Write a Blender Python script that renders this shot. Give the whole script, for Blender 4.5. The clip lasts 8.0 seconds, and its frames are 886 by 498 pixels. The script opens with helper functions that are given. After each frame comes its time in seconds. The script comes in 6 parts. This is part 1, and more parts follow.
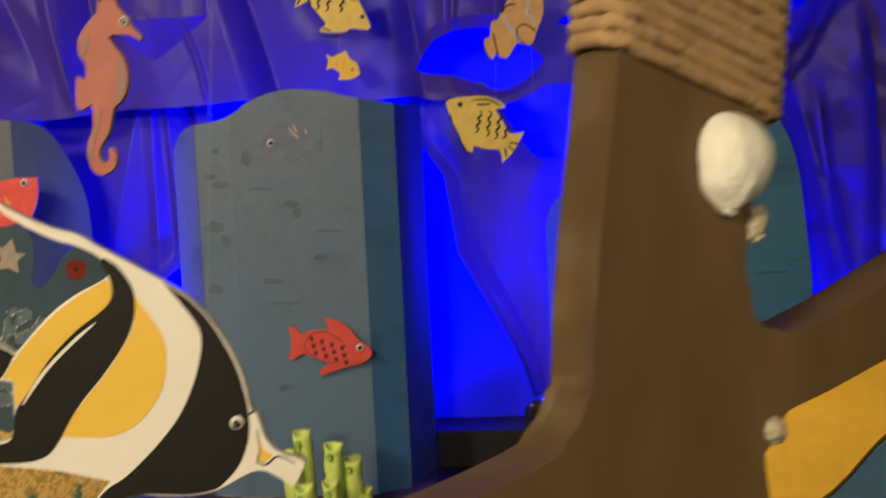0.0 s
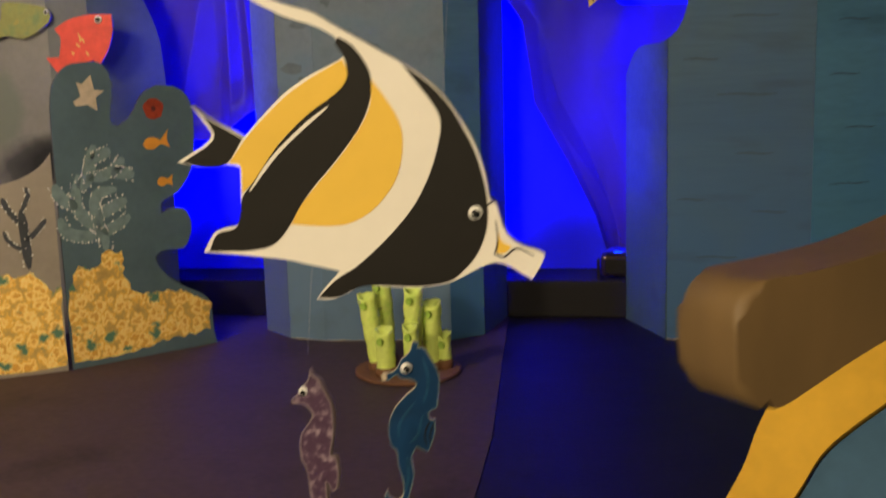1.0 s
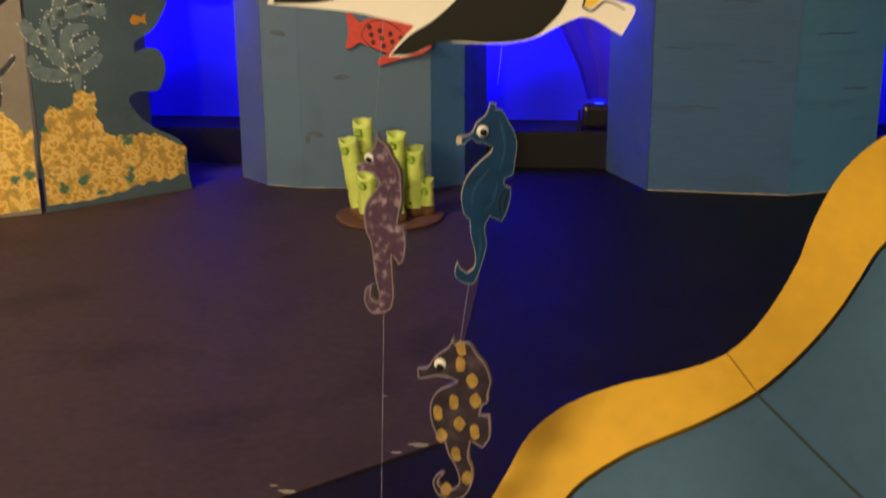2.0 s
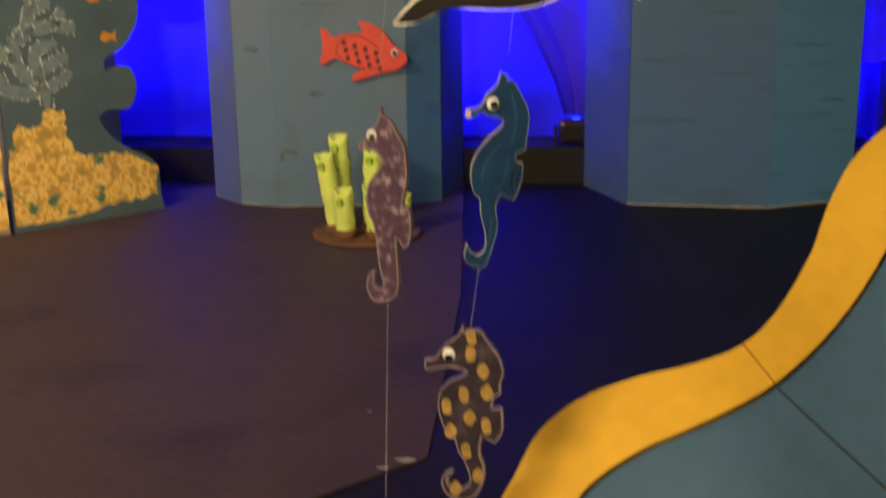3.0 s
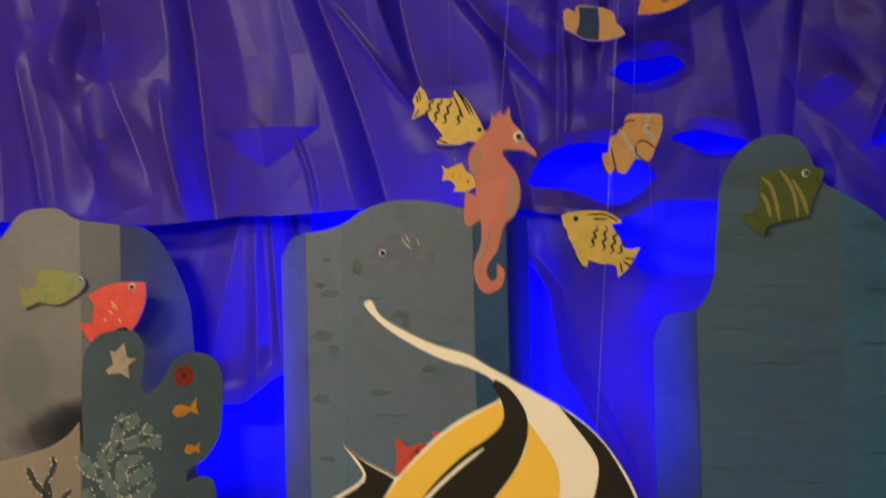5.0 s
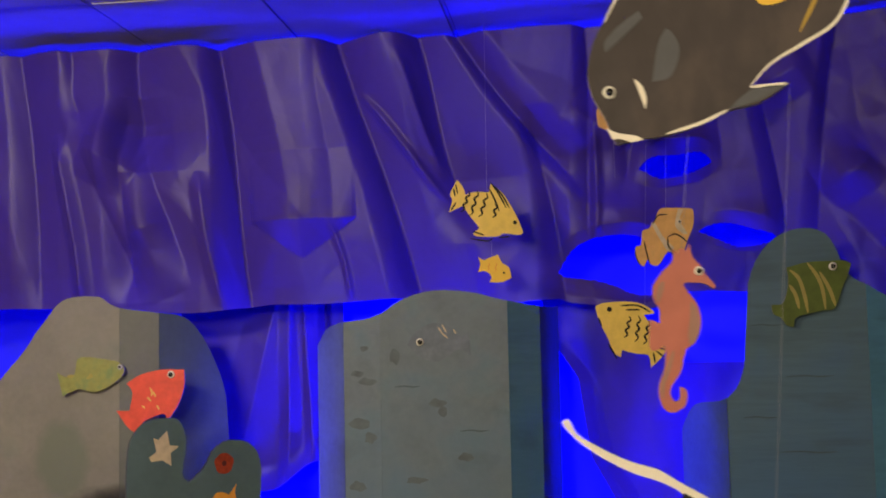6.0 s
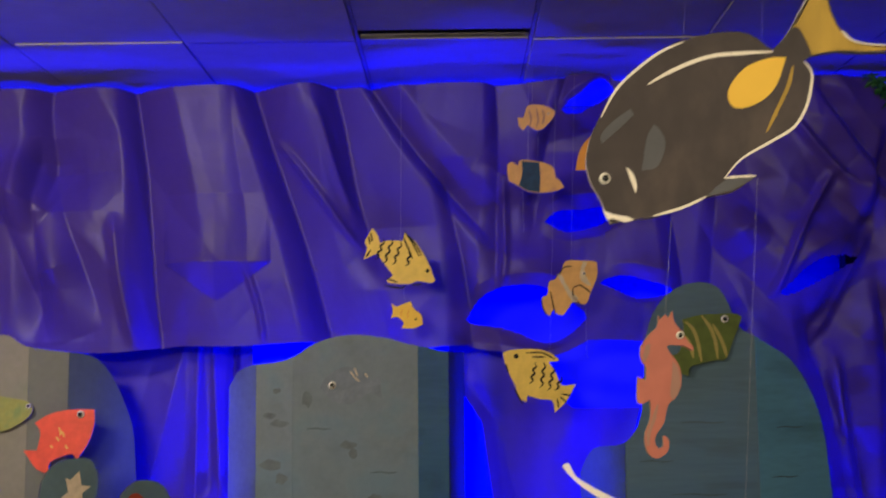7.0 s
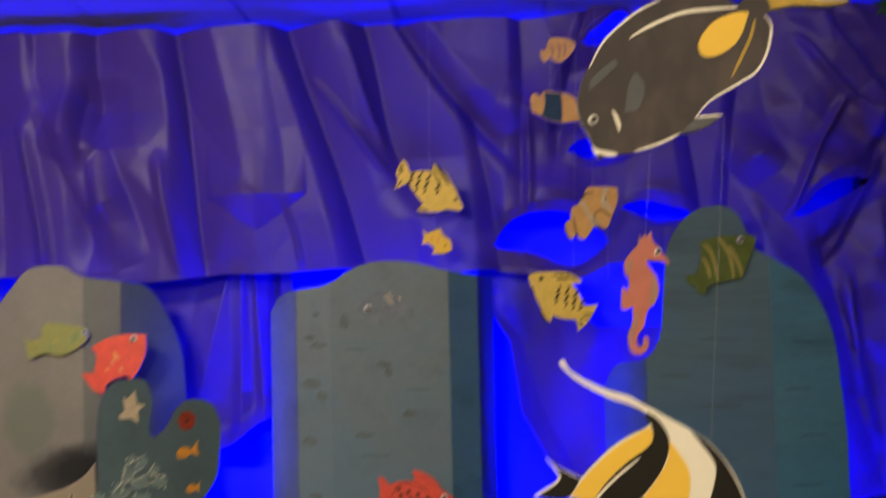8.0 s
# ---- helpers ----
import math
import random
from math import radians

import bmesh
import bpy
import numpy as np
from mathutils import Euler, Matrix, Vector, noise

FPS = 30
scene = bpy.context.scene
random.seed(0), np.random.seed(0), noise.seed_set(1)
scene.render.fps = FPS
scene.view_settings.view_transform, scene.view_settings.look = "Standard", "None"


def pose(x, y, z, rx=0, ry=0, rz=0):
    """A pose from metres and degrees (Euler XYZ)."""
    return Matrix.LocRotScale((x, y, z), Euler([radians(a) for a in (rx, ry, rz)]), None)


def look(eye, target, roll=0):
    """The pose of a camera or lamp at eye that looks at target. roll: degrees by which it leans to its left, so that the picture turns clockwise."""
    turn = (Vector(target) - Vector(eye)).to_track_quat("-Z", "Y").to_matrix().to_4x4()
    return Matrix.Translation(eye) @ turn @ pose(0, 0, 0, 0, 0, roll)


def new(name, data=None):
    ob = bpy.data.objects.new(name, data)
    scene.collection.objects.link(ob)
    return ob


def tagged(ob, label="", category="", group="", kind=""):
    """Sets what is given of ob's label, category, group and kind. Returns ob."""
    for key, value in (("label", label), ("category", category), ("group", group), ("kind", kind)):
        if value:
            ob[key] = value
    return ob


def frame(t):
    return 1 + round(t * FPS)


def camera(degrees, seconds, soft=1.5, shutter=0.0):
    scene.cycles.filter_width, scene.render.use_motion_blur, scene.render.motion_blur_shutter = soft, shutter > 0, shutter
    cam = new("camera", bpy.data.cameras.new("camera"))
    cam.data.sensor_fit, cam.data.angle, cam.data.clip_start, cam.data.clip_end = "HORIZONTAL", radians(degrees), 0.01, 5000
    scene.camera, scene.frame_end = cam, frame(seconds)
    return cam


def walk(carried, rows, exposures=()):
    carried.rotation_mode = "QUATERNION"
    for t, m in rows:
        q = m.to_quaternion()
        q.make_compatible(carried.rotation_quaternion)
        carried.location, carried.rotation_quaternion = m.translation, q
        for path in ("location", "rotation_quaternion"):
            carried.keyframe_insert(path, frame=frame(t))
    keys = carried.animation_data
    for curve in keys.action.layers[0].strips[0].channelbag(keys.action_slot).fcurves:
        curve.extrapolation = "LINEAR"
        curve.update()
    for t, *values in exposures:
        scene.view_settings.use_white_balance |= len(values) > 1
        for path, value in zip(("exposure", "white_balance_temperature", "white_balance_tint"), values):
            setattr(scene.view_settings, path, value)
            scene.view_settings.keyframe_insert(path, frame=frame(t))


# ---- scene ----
cam = camera(40.3, 8.0, 1.8, 0.5)
PATH = [
    (0, (0.484, 0.204, 1.177), (0.26, 2.186, 1.032), -2.7),
    (0.5, (0.394, 0.203, 1.154), (0.131, 2.169, 0.9), -2.0),
    (1, (0.305, 0.217, 1.118), (0.03, 2.163, 0.753), -1.6),
    (1.5, (0.249, 0.225, 1.079), (0.001, 2.153, 0.605), -1.3),
    (1.7, (0.228, 0.23, 1.058), (-0.001, 2.147, 0.535), -0.9),
    (2.8, (0.168, 0.268, 0.96), (0.041, 2.171, 0.36), -0.1),
    (3, (0.167, 0.279, 0.973), (0.022, 2.203, 0.445), -0.7),
    (3.1, (0.166, 0.279, 0.981), (0.014, 2.209, 0.478), -0.9),
    (3.5, (0.158, 0.292, 1.015), (-0.007, 2.25, 0.64), -1.3),
    (4, (0.149, 0.285, 1.094), (-0.009, 2.271, 0.917), -1.2),
    (4.5, (0.157, 0.267, 1.151), (-0.038, 2.257, 1.114), -1.5),
    (5, (0.178, 0.206, 1.197), (-0.08, 2.189, 1.235), -1.4),
    (5.2, (0.17, 0.18, 1.216), (-0.1, 2.16, 1.29), -1.1),
    (6.3, (-0.064, 0.035, 1.24), (-0.254, 2.018, 1.413), -1.2),
    (6.5, (-0.101, 0.001, 1.235), (-0.253, 1.988, 1.405), -1.0),
    (7, (-0.118, -0.077, 1.252), (-0.139, 1.91, 1.482), -0.5),
    (7.5, (-0.085, -0.182, 1.258), (-0.062, 1.802, 1.509), -1.8),
    (8, (-0.09, -0.31, 1.232), (-0.17, 1.685, 1.343), -1.3),
]
# the phone brightens and warms its picture as it tilts down to the dark floor
EXPOSURE = [(0, 0.0, 6250, 9), (1.5, 0.0, 6650, 10), (3, 0.22, 7150, 12), (3.5, 0.12, 6900, 11), (4, 0.0, 6700, 10.5), (4.5, -0.14, 6650, 10), (5, -0.15, 6600, 10), (6.5, -0.13, 6400, 10), (7, -0.13, 6300, 9.5), (8, -0.06, 6350, 9.5)]
walk(cam, [(t, look(eye, target, roll)) for t, eye, target, roll in PATH], EXPOSURE)

# ---------------- world and lights ----------------
world = bpy.data.worlds.new("dim_room")
scene.world = world
world.use_nodes = True
world.node_tree.nodes["Background"].inputs[0].default_value = (0.02, 0.02, 0.03, 1)
world.node_tree.nodes["Background"].inputs[1].default_value = 0.3


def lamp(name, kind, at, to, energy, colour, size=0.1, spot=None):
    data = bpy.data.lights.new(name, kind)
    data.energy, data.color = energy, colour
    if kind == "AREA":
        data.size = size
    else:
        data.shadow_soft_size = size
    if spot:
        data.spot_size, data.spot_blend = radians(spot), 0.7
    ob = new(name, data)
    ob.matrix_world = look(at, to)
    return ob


BLUE = (0.0003, 0.0006, 1.0)
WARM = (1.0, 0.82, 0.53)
# main warm light, from an unseen lamp assumed behind the viewer on the left
lamp("unseen_warm_light", "AREA", (-1.4, -1.9, 2.30), (-0.4, 3.0, 0.9), 148, WARM, 0.9)
# fill added on the right to brighten the anchor and the pale panel
lamp("unseen_warm_light", "AREA", (1.5, -1.9, 2.30), (0.2, 3.0, 0.9), 50, WARM, 0.9)
# unseen overhead fill, added to brighten the columns and the coral board
lamp("unseen_warm_fill", "AREA", (-2.0, 1.9, 2.42), (-1.8, 3.9, 0.7), 86, WARM, 0.5)
for bx, by, energy, cone in ((-2.35, 4.50, 170, 140), (-1.25, 4.73, 40, 62), (-0.5, 4.47, 160, 145), (0.12, 4.73, 60, 60), (0.85, 4.47, 100, 145), (1.40, 4.655, 110, 70)):
    lamp("blue_flood_light", "SPOT", (bx, by, 0.262), (bx * 0.97, 4.70, 2.4), energy, BLUE, 0.05, cone)
for bx in (-1.9, -0.45, 0.85):
    lamp("blue_wall_light", "SPOT", (bx, 4.89, 0.22), (bx, 4.99, 1.0), 260, BLUE, 0.05, 170)

# ---------------- materials ----------------
def material(name, colour, rough=0.6, var=0.18, scale=5.0, grain=60.0, bump=0.12, other=None, patch=0.0, stretch=(1, 1, 1), metal=0.0, spec=0.5, alpha=1.0, transmission=0.0):
    """Paint-like surface: base colour varied at two scales, a second colour in patches, fine relief."""
    m = bpy.data.materials.new(name)
    m.use_nodes = True
    t = m.node_tree
    n, l = t.nodes, t.links
    b = n["Principled BSDF"]
    tc, mp = n.new("ShaderNodeTexCoord"), n.new("ShaderNodeMapping")
    mp.inputs["Scale"].default_value = stretch
    l.new(tc.outputs["Object"], mp.inputs[0])
    big, fine = n.new("ShaderNodeTexNoise"), n.new("ShaderNodeTexNoise")
    big.inputs["Scale"].default_value, big.inputs["Detail"].default_value = scale, 5
    fine.inputs["Scale"].default_value, fine.inputs["Detail"].default_value = grain, 3
    l.new(mp.outputs[0], big.inputs[0]), l.new(mp.outputs[0], fine.inputs[0])
    add = n.new("ShaderNodeMath")
    add.operation = "MULTIPLY_ADD"
    l.new(fine.outputs[0], add.inputs[0])
    add.inputs[1].default_value = 0.35
    l.new(big.outputs[0], add.inputs[2])
    ramp = n.new("ShaderNodeMapRange")
    ramp.inputs["From Min"].default_value, ramp.inputs["From Max"].default_value = 0.35, 1.0
    ramp.inputs["To Min"].default_value, ramp.inputs["To Max"].default_value = 1 - var, 1 + var
    l.new(add.outputs[0], ramp.inputs[0])
    base = n.new("ShaderNodeMix")
    base.data_type = "RGBA"
    base.inputs[6].default_value = (*colour, 1)
    base.inputs[7].default_value = (*(other or colour), 1)
    sel = n.new("ShaderNodeMapRange")
    sel.inputs["From Min"].default_value, sel.inputs["From Max"].default_value = 0.62 - 0.3 * patch, 0.72 - 0.1 * patch
    l.new(big.outputs[0], sel.inputs[0])
    l.new(sel.outputs[0], base.inputs[0])
    mul = n.new("ShaderNodeVectorMath")
    mul.operation = "SCALE"
    l.new(base.outputs[2], mul.inputs[0]), l.new(ramp.outputs[0], mul.inputs[3])
    l.new(mul.outputs[0], b.inputs["Base Color"])
    bp = n.new("ShaderNodeBump")
    bp.inputs["Strength"].default_value, bp.inputs["Distance"].default_value = bump, 0.01
    l.new(add.outputs[0], bp.inputs["Height"])
    l.new(bp.outputs[0], b.inputs["Normal"])
    b.inputs["Roughness"].default_value, b.inputs["Metallic"].default_value = rough, metal
    b.inputs["Specular IOR Level"].default_value = spec
    b.inputs["Transmission Weight"].default_value = transmission
    return m


def sand_material():
    """Dabbed sand paint: rings of yellow over brown, with small green dabs."""
    m = material("stippled_sand_paint", (0.62, 0.33, 0.07), 0.8, 0.3, 30, 110, 0.4)
    n, l = m.node_tree.nodes, m.node_tree.links
    tc, vo, v2 = n.new("ShaderNodeTexCoord"), n.new("ShaderNodeTexVoronoi"), n.new("ShaderNodeTexVoronoi")
    vo.inputs["Scale"].default_value, v2.inputs["Scale"].default_value = 26, 17
    l.new(tc.outputs["Object"], vo.inputs["Vector"]), l.new(tc.outputs["Object"], v2.inputs["Vector"])
    r1, r2 = n.new("ShaderNodeValToRGB"), n.new("ShaderNodeMapRange")
    cr = r1.color_ramp
    cr.elements[0].color, cr.elements[1].color = (0.86, 0.44, 0.06, 1), (0.50, 0.31, 0.08, 1)
    for p, c in ((0.22, (0.74, 0.37, 0.06, 1)), (0.36, (1.0, 0.66, 0.17, 1)), (0.46, (1.0, 0.76, 0.28, 1)), (0.56, (0.92, 0.52, 0.07, 1)), (0.70, (0.66, 0.40, 0.10, 1))):
        cr.elements.new(p).color = c
    wob, off = n.new("ShaderNodeTexNoise"), n.new("ShaderNodeVectorMath")
    wob.inputs["Scale"].default_value, wob.inputs["Detail"].default_value = 42, 5
    off.operation = "MULTIPLY_ADD"
    l.new(tc.outputs["Object"], wob.inputs[0]), l.new(wob.outputs["Color"], off.inputs[0]), l.new(tc.outputs["Object"], off.inputs[2])
    off.inputs[1].default_value = (0.06, 0.06, 0.06)
    l.new(off.outputs[0], vo.inputs["Vector"]), l.new(off.outputs[0], v2.inputs["Vector"])
    l.new(vo.outputs["Distance"], r1.inputs[0])
    sep = n.new("ShaderNodeSeparateColor")
    l.new(v2.outputs["Color"], sep.inputs[0])
    pick = n.new("ShaderNodeMath")
    pick.operation = "GREATER_THAN"
    pick.inputs[1].default_value = 0.74
    l.new(sep.outputs[0], pick.inputs[0])
    near = n.new("ShaderNodeMapRange")
    near.inputs["From Min"].default_value, near.inputs["From Max"].default_value = 0.42, 0.25
    l.new(v2.outputs["Distance"], near.inputs[0])
    both = n.new("ShaderNodeMath")
    both.operation = "MULTIPLY"
    l.new(pick.outputs[0], both.inputs[0]), l.new(near.outputs[0], both.inputs[1])
    mix = n.new("ShaderNodeMix")
    mix.data_type = "RGBA"
    l.new(both.outputs[0], mix.inputs[0]), l.new(r1.outputs[0], mix.inputs[6])
    mix.inputs[7].default_value = (0.10, 0.22, 0.14, 1)
    l.new(mix.outputs[2], n["Principled BSDF"].inputs["Base Color"])
    return m


def drape_material():
    """Thin crumpled plastic: faceted creases at two sizes over a dark violet-blue film."""
    m = material("blue_plastic_sheet", (0.060, 0.031, 0.24), 0.42, 0.14, 2.5, 30, 0.5, other=(0.050, 0.026, 0.21), patch=0.3, spec=0.24)
    n, l = m.node_tree.nodes, m.node_tree.links
    tc, mp, wob = n.new("ShaderNodeTexCoord"), n.new("ShaderNodeMapping"), n.new("ShaderNodeTexNoise")
    mp.inputs["Scale"].default_value = (1, 0.4, 0.45)
    wob.inputs["Scale"].default_value = 2.0
    l.new(tc.outputs["Object"], mp.inputs[0]), l.new(tc.outputs["Object"], wob.inputs[0])
    off = n.new("ShaderNodeVectorMath")
    off.operation = "MULTIPLY_ADD"
    l.new(wob.outputs["Color"], off.inputs[0])
    off.inputs[1].default_value = (0.5, 0.5, 0.5)
    l.new(mp.outputs[0], off.inputs[2])
    total = None
    for scale, weight in ((9.0, 0.5), (23.0, 0.10)):
        vo, mu = n.new("ShaderNodeTexVoronoi"), n.new("ShaderNodeMath")
        vo.feature = "DISTANCE_TO_EDGE"
        vo.inputs["Scale"].default_value = scale
        l.new(off.outputs[0], vo.inputs["Vector"])
        mu.operation = "MULTIPLY_ADD"
        l.new(vo.outputs["Distance"], mu.inputs[0])
        mu.inputs[1].default_value = weight
        if total:
            l.new(total.outputs[0], mu.inputs[2])
        else:
            mu.inputs[2].default_value = 0.0
        total = mu
    bump = next(k for k in n if k.type == "BUMP")
    bump.inputs["Strength"].default_value = 0.16
    bump.inputs["Distance"].default_value = 0.03
    l.new(total.outputs[0], bump.inputs["Height"])
    # the film lets some of the blue light behind it through
    thin, mix = n.new("ShaderNodeBsdfTranslucent"), n.new("ShaderNodeMixShader")
    thin.inputs["Color"].default_value = (0.06, 0.05, 0.9, 1)
    mix.inputs[0].default_value = 0.045
    l.new(n["Principled BSDF"].outputs[0], mix.inputs[1]), l.new(thin.outputs[0], mix.inputs[2])
    l.new(mix.outputs[0], n["Material Output"].inputs["Surface"])
    return m


def airbrush(m, blobs):
    """Soft sprayed blots over a paint, in the object's x and z: (x, z, half width, half height, turn, colour, soft, strength)."""
    n, l = m.node_tree.nodes, m.node_tree.links
    b = n["Principled BSDF"]
    for x, z, rx, rz, turn, colour, soft, strength in blobs:
        tc, mp, sq, ln = n.new("ShaderNodeTexCoord"), n.new("ShaderNodeMapping"), n.new("ShaderNodeVectorMath"), n.new("ShaderNodeVectorMath")
        mp.vector_type = "TEXTURE"
        mp.inputs["Location"].default_value, mp.inputs["Rotation"].default_value, mp.inputs["Scale"].default_value = (x, 0, z), (0, radians(-turn), 0), (rx, 1, rz)
        sq.operation, ln.operation = "MULTIPLY", "LENGTH"
        sq.inputs[1].default_value = (1, 0, 1)
        l.new(tc.outputs["Object"], mp.inputs[0]), l.new(mp.outputs[0], sq.inputs[0]), l.new(sq.outputs[0], ln.inputs[0])
        no, ad, ra, mix = n.new("ShaderNodeTexNoise"), n.new("ShaderNodeMath"), n.new("ShaderNodeMapRange"), n.new("ShaderNodeMix")
        no.inputs["Scale"].default_value, no.inputs["Detail"].default_value = 14, 4
        l.new(tc.outputs["Object"], no.inputs[0])
        ad.operation = "MULTIPLY_ADD"
        l.new(no.outputs[0], ad.inputs[0]), l.new(ln.outputs["Value"], ad.inputs[2])
        ad.inputs[1].default_value = 0.35
        ra.inputs["From Min"].default_value, ra.inputs["From Max"].default_value = 1.17, 1.17 - soft
        ra.inputs["To Max"].default_value = strength
        l.new(ad.outputs[0], ra.inputs[0])
        mix.data_type = "RGBA"
        old = b.inputs["Base Color"].links[0].from_socket
        l.new(ra.outputs[0], mix.inputs[0]), l.new(old, mix.inputs[6])
        mix.inputs[7].default_value = (*colour, 1)
        l.new(mix.outputs[2], b.inputs["Base Color"])
    return m


def toned_and_dabbed(m, low, z0, z1, dark, scale=(5.5, 5.5, 6.5), amount=0.33):
    """A second colour mixed in towards the foot of a board, uneven at its edge, and dry dark dabs all over."""
    n, l = m.node_tree.nodes, m.node_tree.links
    b = n["Principled BSDF"]
    tc, sep, no, mp, dab = n.new("ShaderNodeTexCoord"), n.new("ShaderNodeSeparateXYZ"), n.new("ShaderNodeTexNoise"), n.new("ShaderNodeMapping"), n.new("ShaderNodeTexNoise")
    l.new(tc.outputs["Object"], sep.inputs[0]), l.new(tc.outputs["Object"], no.inputs[0]), l.new(tc.outputs["Object"], mp.inputs[0]), l.new(mp.outputs[0], dab.inputs[0])
    mp.inputs["Scale"].default_value = scale
    no.inputs["Scale"].default_value, no.inputs["Detail"].default_value = 5.0, 4
    dab.inputs["Scale"].default_value, dab.inputs["Detail"].default_value = 1.0, 5
    ad, ra, mix, r2, m2 = n.new("ShaderNodeMath"), n.new("ShaderNodeMapRange"), n.new("ShaderNodeMix"), n.new("ShaderNodeMapRange"), n.new("ShaderNodeMix")
    ad.operation = "MULTIPLY_ADD"
    ad.inputs[1].default_value = 1.1
    l.new(no.outputs[0], ad.inputs[0]), l.new(sep.outputs[2], ad.inputs[2])
    ra.inputs["From Min"].default_value, ra.inputs["From Max"].default_value = z1 + 0.55, z0 + 0.55
    ra.inputs["To Max"].default_value = 0.9
    l.new(ad.outputs[0], ra.inputs[0])
    mix.data_type = m2.data_type = "RGBA"
    old = b.inputs["Base Color"].links[0].from_socket
    l.new(ra.outputs[0], mix.inputs[0]), l.new(old, mix.inputs[6])
    mix.inputs[7].default_value = (*low, 1)
    r2.inputs["From Min"].default_value, r2.inputs["From Max"].default_value, r2.inputs["To Max"].default_value = 0.56, 0.70, amount
    l.new(dab.outputs[0], r2.inputs[0]), l.new(r2.outputs[0], m2.inputs[0]), l.new(mix.outputs[2], m2.inputs[6])
    m2.inputs[7].default_value = (*dark, 1)
    l.new(m2.outputs[2], b.inputs["Base Color"])
    return m


M = {}
M["card_core"] = material("card_core", (0.34, 0.29, 0.22), 0.8)
M["white"] = material("cream_paint", (0.85, 0.79, 0.70), 0.6, 0.05)
M["black"] = material("black_paint", (0.010, 0.008, 0.006), 0.6, 0.25, spec=0.25)
M["yellow"] = material("yellow_paint", (0.85, 0.53, 0.055), 0.6, 0.06, 8)
M["tan_fish"] = material("ochre_paint", (0.80, 0.56, 0.11), 0.6, 0.15, 20)
M["orange"] = material("orange_paint", (0.78, 0.33, 0.04), 0.6, 0.2, 12)
M["clown"] = material("dull_orange_paint", (0.66, 0.36, 0.12), 0.6, 0.2, 20)
M["red"] = material("red_paint", (0.76, 0.075, 0.05), 0.5, 0.18, 22)
M["red_dots"] = material("dark_red_dots", (0.10, 0.012, 0.01), 0.6)
M["olive"] = material("olive_paint", (0.28, 0.29, 0.09), 0.55, 0.3, 20, other=(0.16, 0.22, 0.09), patch=0.4)
M["green_fish"] = material("moss_green_paint", (0.085, 0.125, 0.016), 0.6, 0.3, 20)
M["stripe_gold"] = material("gold_stripe", (0.36, 0.30, 0.08), 0.6)
M["grey_fish"] = material("slate_blue_paint", (0.150, 0.182, 0.240), 0.75, 0.3, 18)
M["pink"] = material("coral_pink_paint", (0.45, 0.135, 0.10), 0.6, 0.14, 25)
M["grey_paint"] = material("grey_brown_paint", (0.32, 0.165, 0.13), 0.6)
M["dark_fish"] = material("dark_brown_paint", (0.046, 0.036, 0.040), 0.5, 0.35, 26, 90, 0.2, other=(0.062, 0.047, 0.046), patch=0.4, stretch=(0.7, 1, 0.45), spec=0.3)
M["dark_blue_grey"] = material("blue_grey_paint", (0.064, 0.068, 0.088), 0.5, 0.25, 20)
M["tail_gold"] = material("tail_gold_paint", (0.42, 0.27, 0.035), 0.6, 0.25, 40, stretch=(1, 1, 0.25))
M["blue_horse"] = material("teal_blue_paint", (0.004, 0.036, 0.105), 0.5, 0.4, 40, spec=0.3)
M["blue_pale"] = material("worn_teal_paint", (0.010, 0.062, 0.135), 0.55, 0.4, 60, spec=0.3)
M["eye_white"] = material("plastic_eye_white", (0.85, 0.83, 0.78), 0.25, 0.02)
M["eye_black"] = material("plastic_eye_pupil", (0.01, 0.01, 0.01), 0.2, 0.02)
M["pillar_l"] = toned_and_dabbed(material("grey_blue_painted_cardboard", (0.158, 0.200, 0.250), 0.75, 0.22, 6.0, 45, 0.25, other=(0.115, 0.175, 0.235), patch=0.4), (0.115, 0.195, 0.300), 0.35, 1.15, (0.075, 0.105, 0.12))
# edge panel with its blue cut back to offset the strong blue lamps
M["pillar_side"] = toned_and_dabbed(material("side_cardboard_dulled", (0.075, 0.120, 0.095), 0.75, 0.3, 5, 45, 0.25, other=(0.055, 0.092, 0.075), patch=0.2, stretch=(1, 1, 0.6)), (0.07, 0.125, 0.11), 0.2, 0.9, (0.04, 0.055, 0.05))
M["pillar_teal"] = toned_and_dabbed(material("teal_painted_cardboard", (0.080, 0.18, 0.27), 0.7, 0.3, 4, 40, 0.25, other=(0.065, 0.15, 0.23), patch=0.3, stretch=(0.3, 0.3, 2.0)), (0.060, 0.18, 0.36), 0.3, 1.2, (0.03, 0.055, 0.055))
M["pillar_r"] = toned_and_dabbed(material("slate_painted_cardboard", (0.075, 0.140, 0.205), 0.7, 0.3, 4, 40, 0.3, other=(0.062, 0.118, 0.178), patch=0.3, stretch=(0.2, 0.2, 2.2)), (0.056, 0.145, 0.310), 0.3, 1.3, (0.048, 0.085, 0.13), (3, 3, 11), 0.4)
# pale teal paint, lightened further because the panel faces away from the warm lamp
M["pillar_pale"] = toned_and_dabbed(material("pale_teal_painted_cardboard", (0.105, 0.28, 0.46), 0.7, 0.3, 4, 40, 0.25, other=(0.09, 0.235, 0.39), patch=0.35, stretch=(0.4, 0.4, 1.6)), (0.085, 0.27, 0.52), 0.2, 0.9, (0.055, 0.13, 0.17), (3, 3, 14), 0.4)
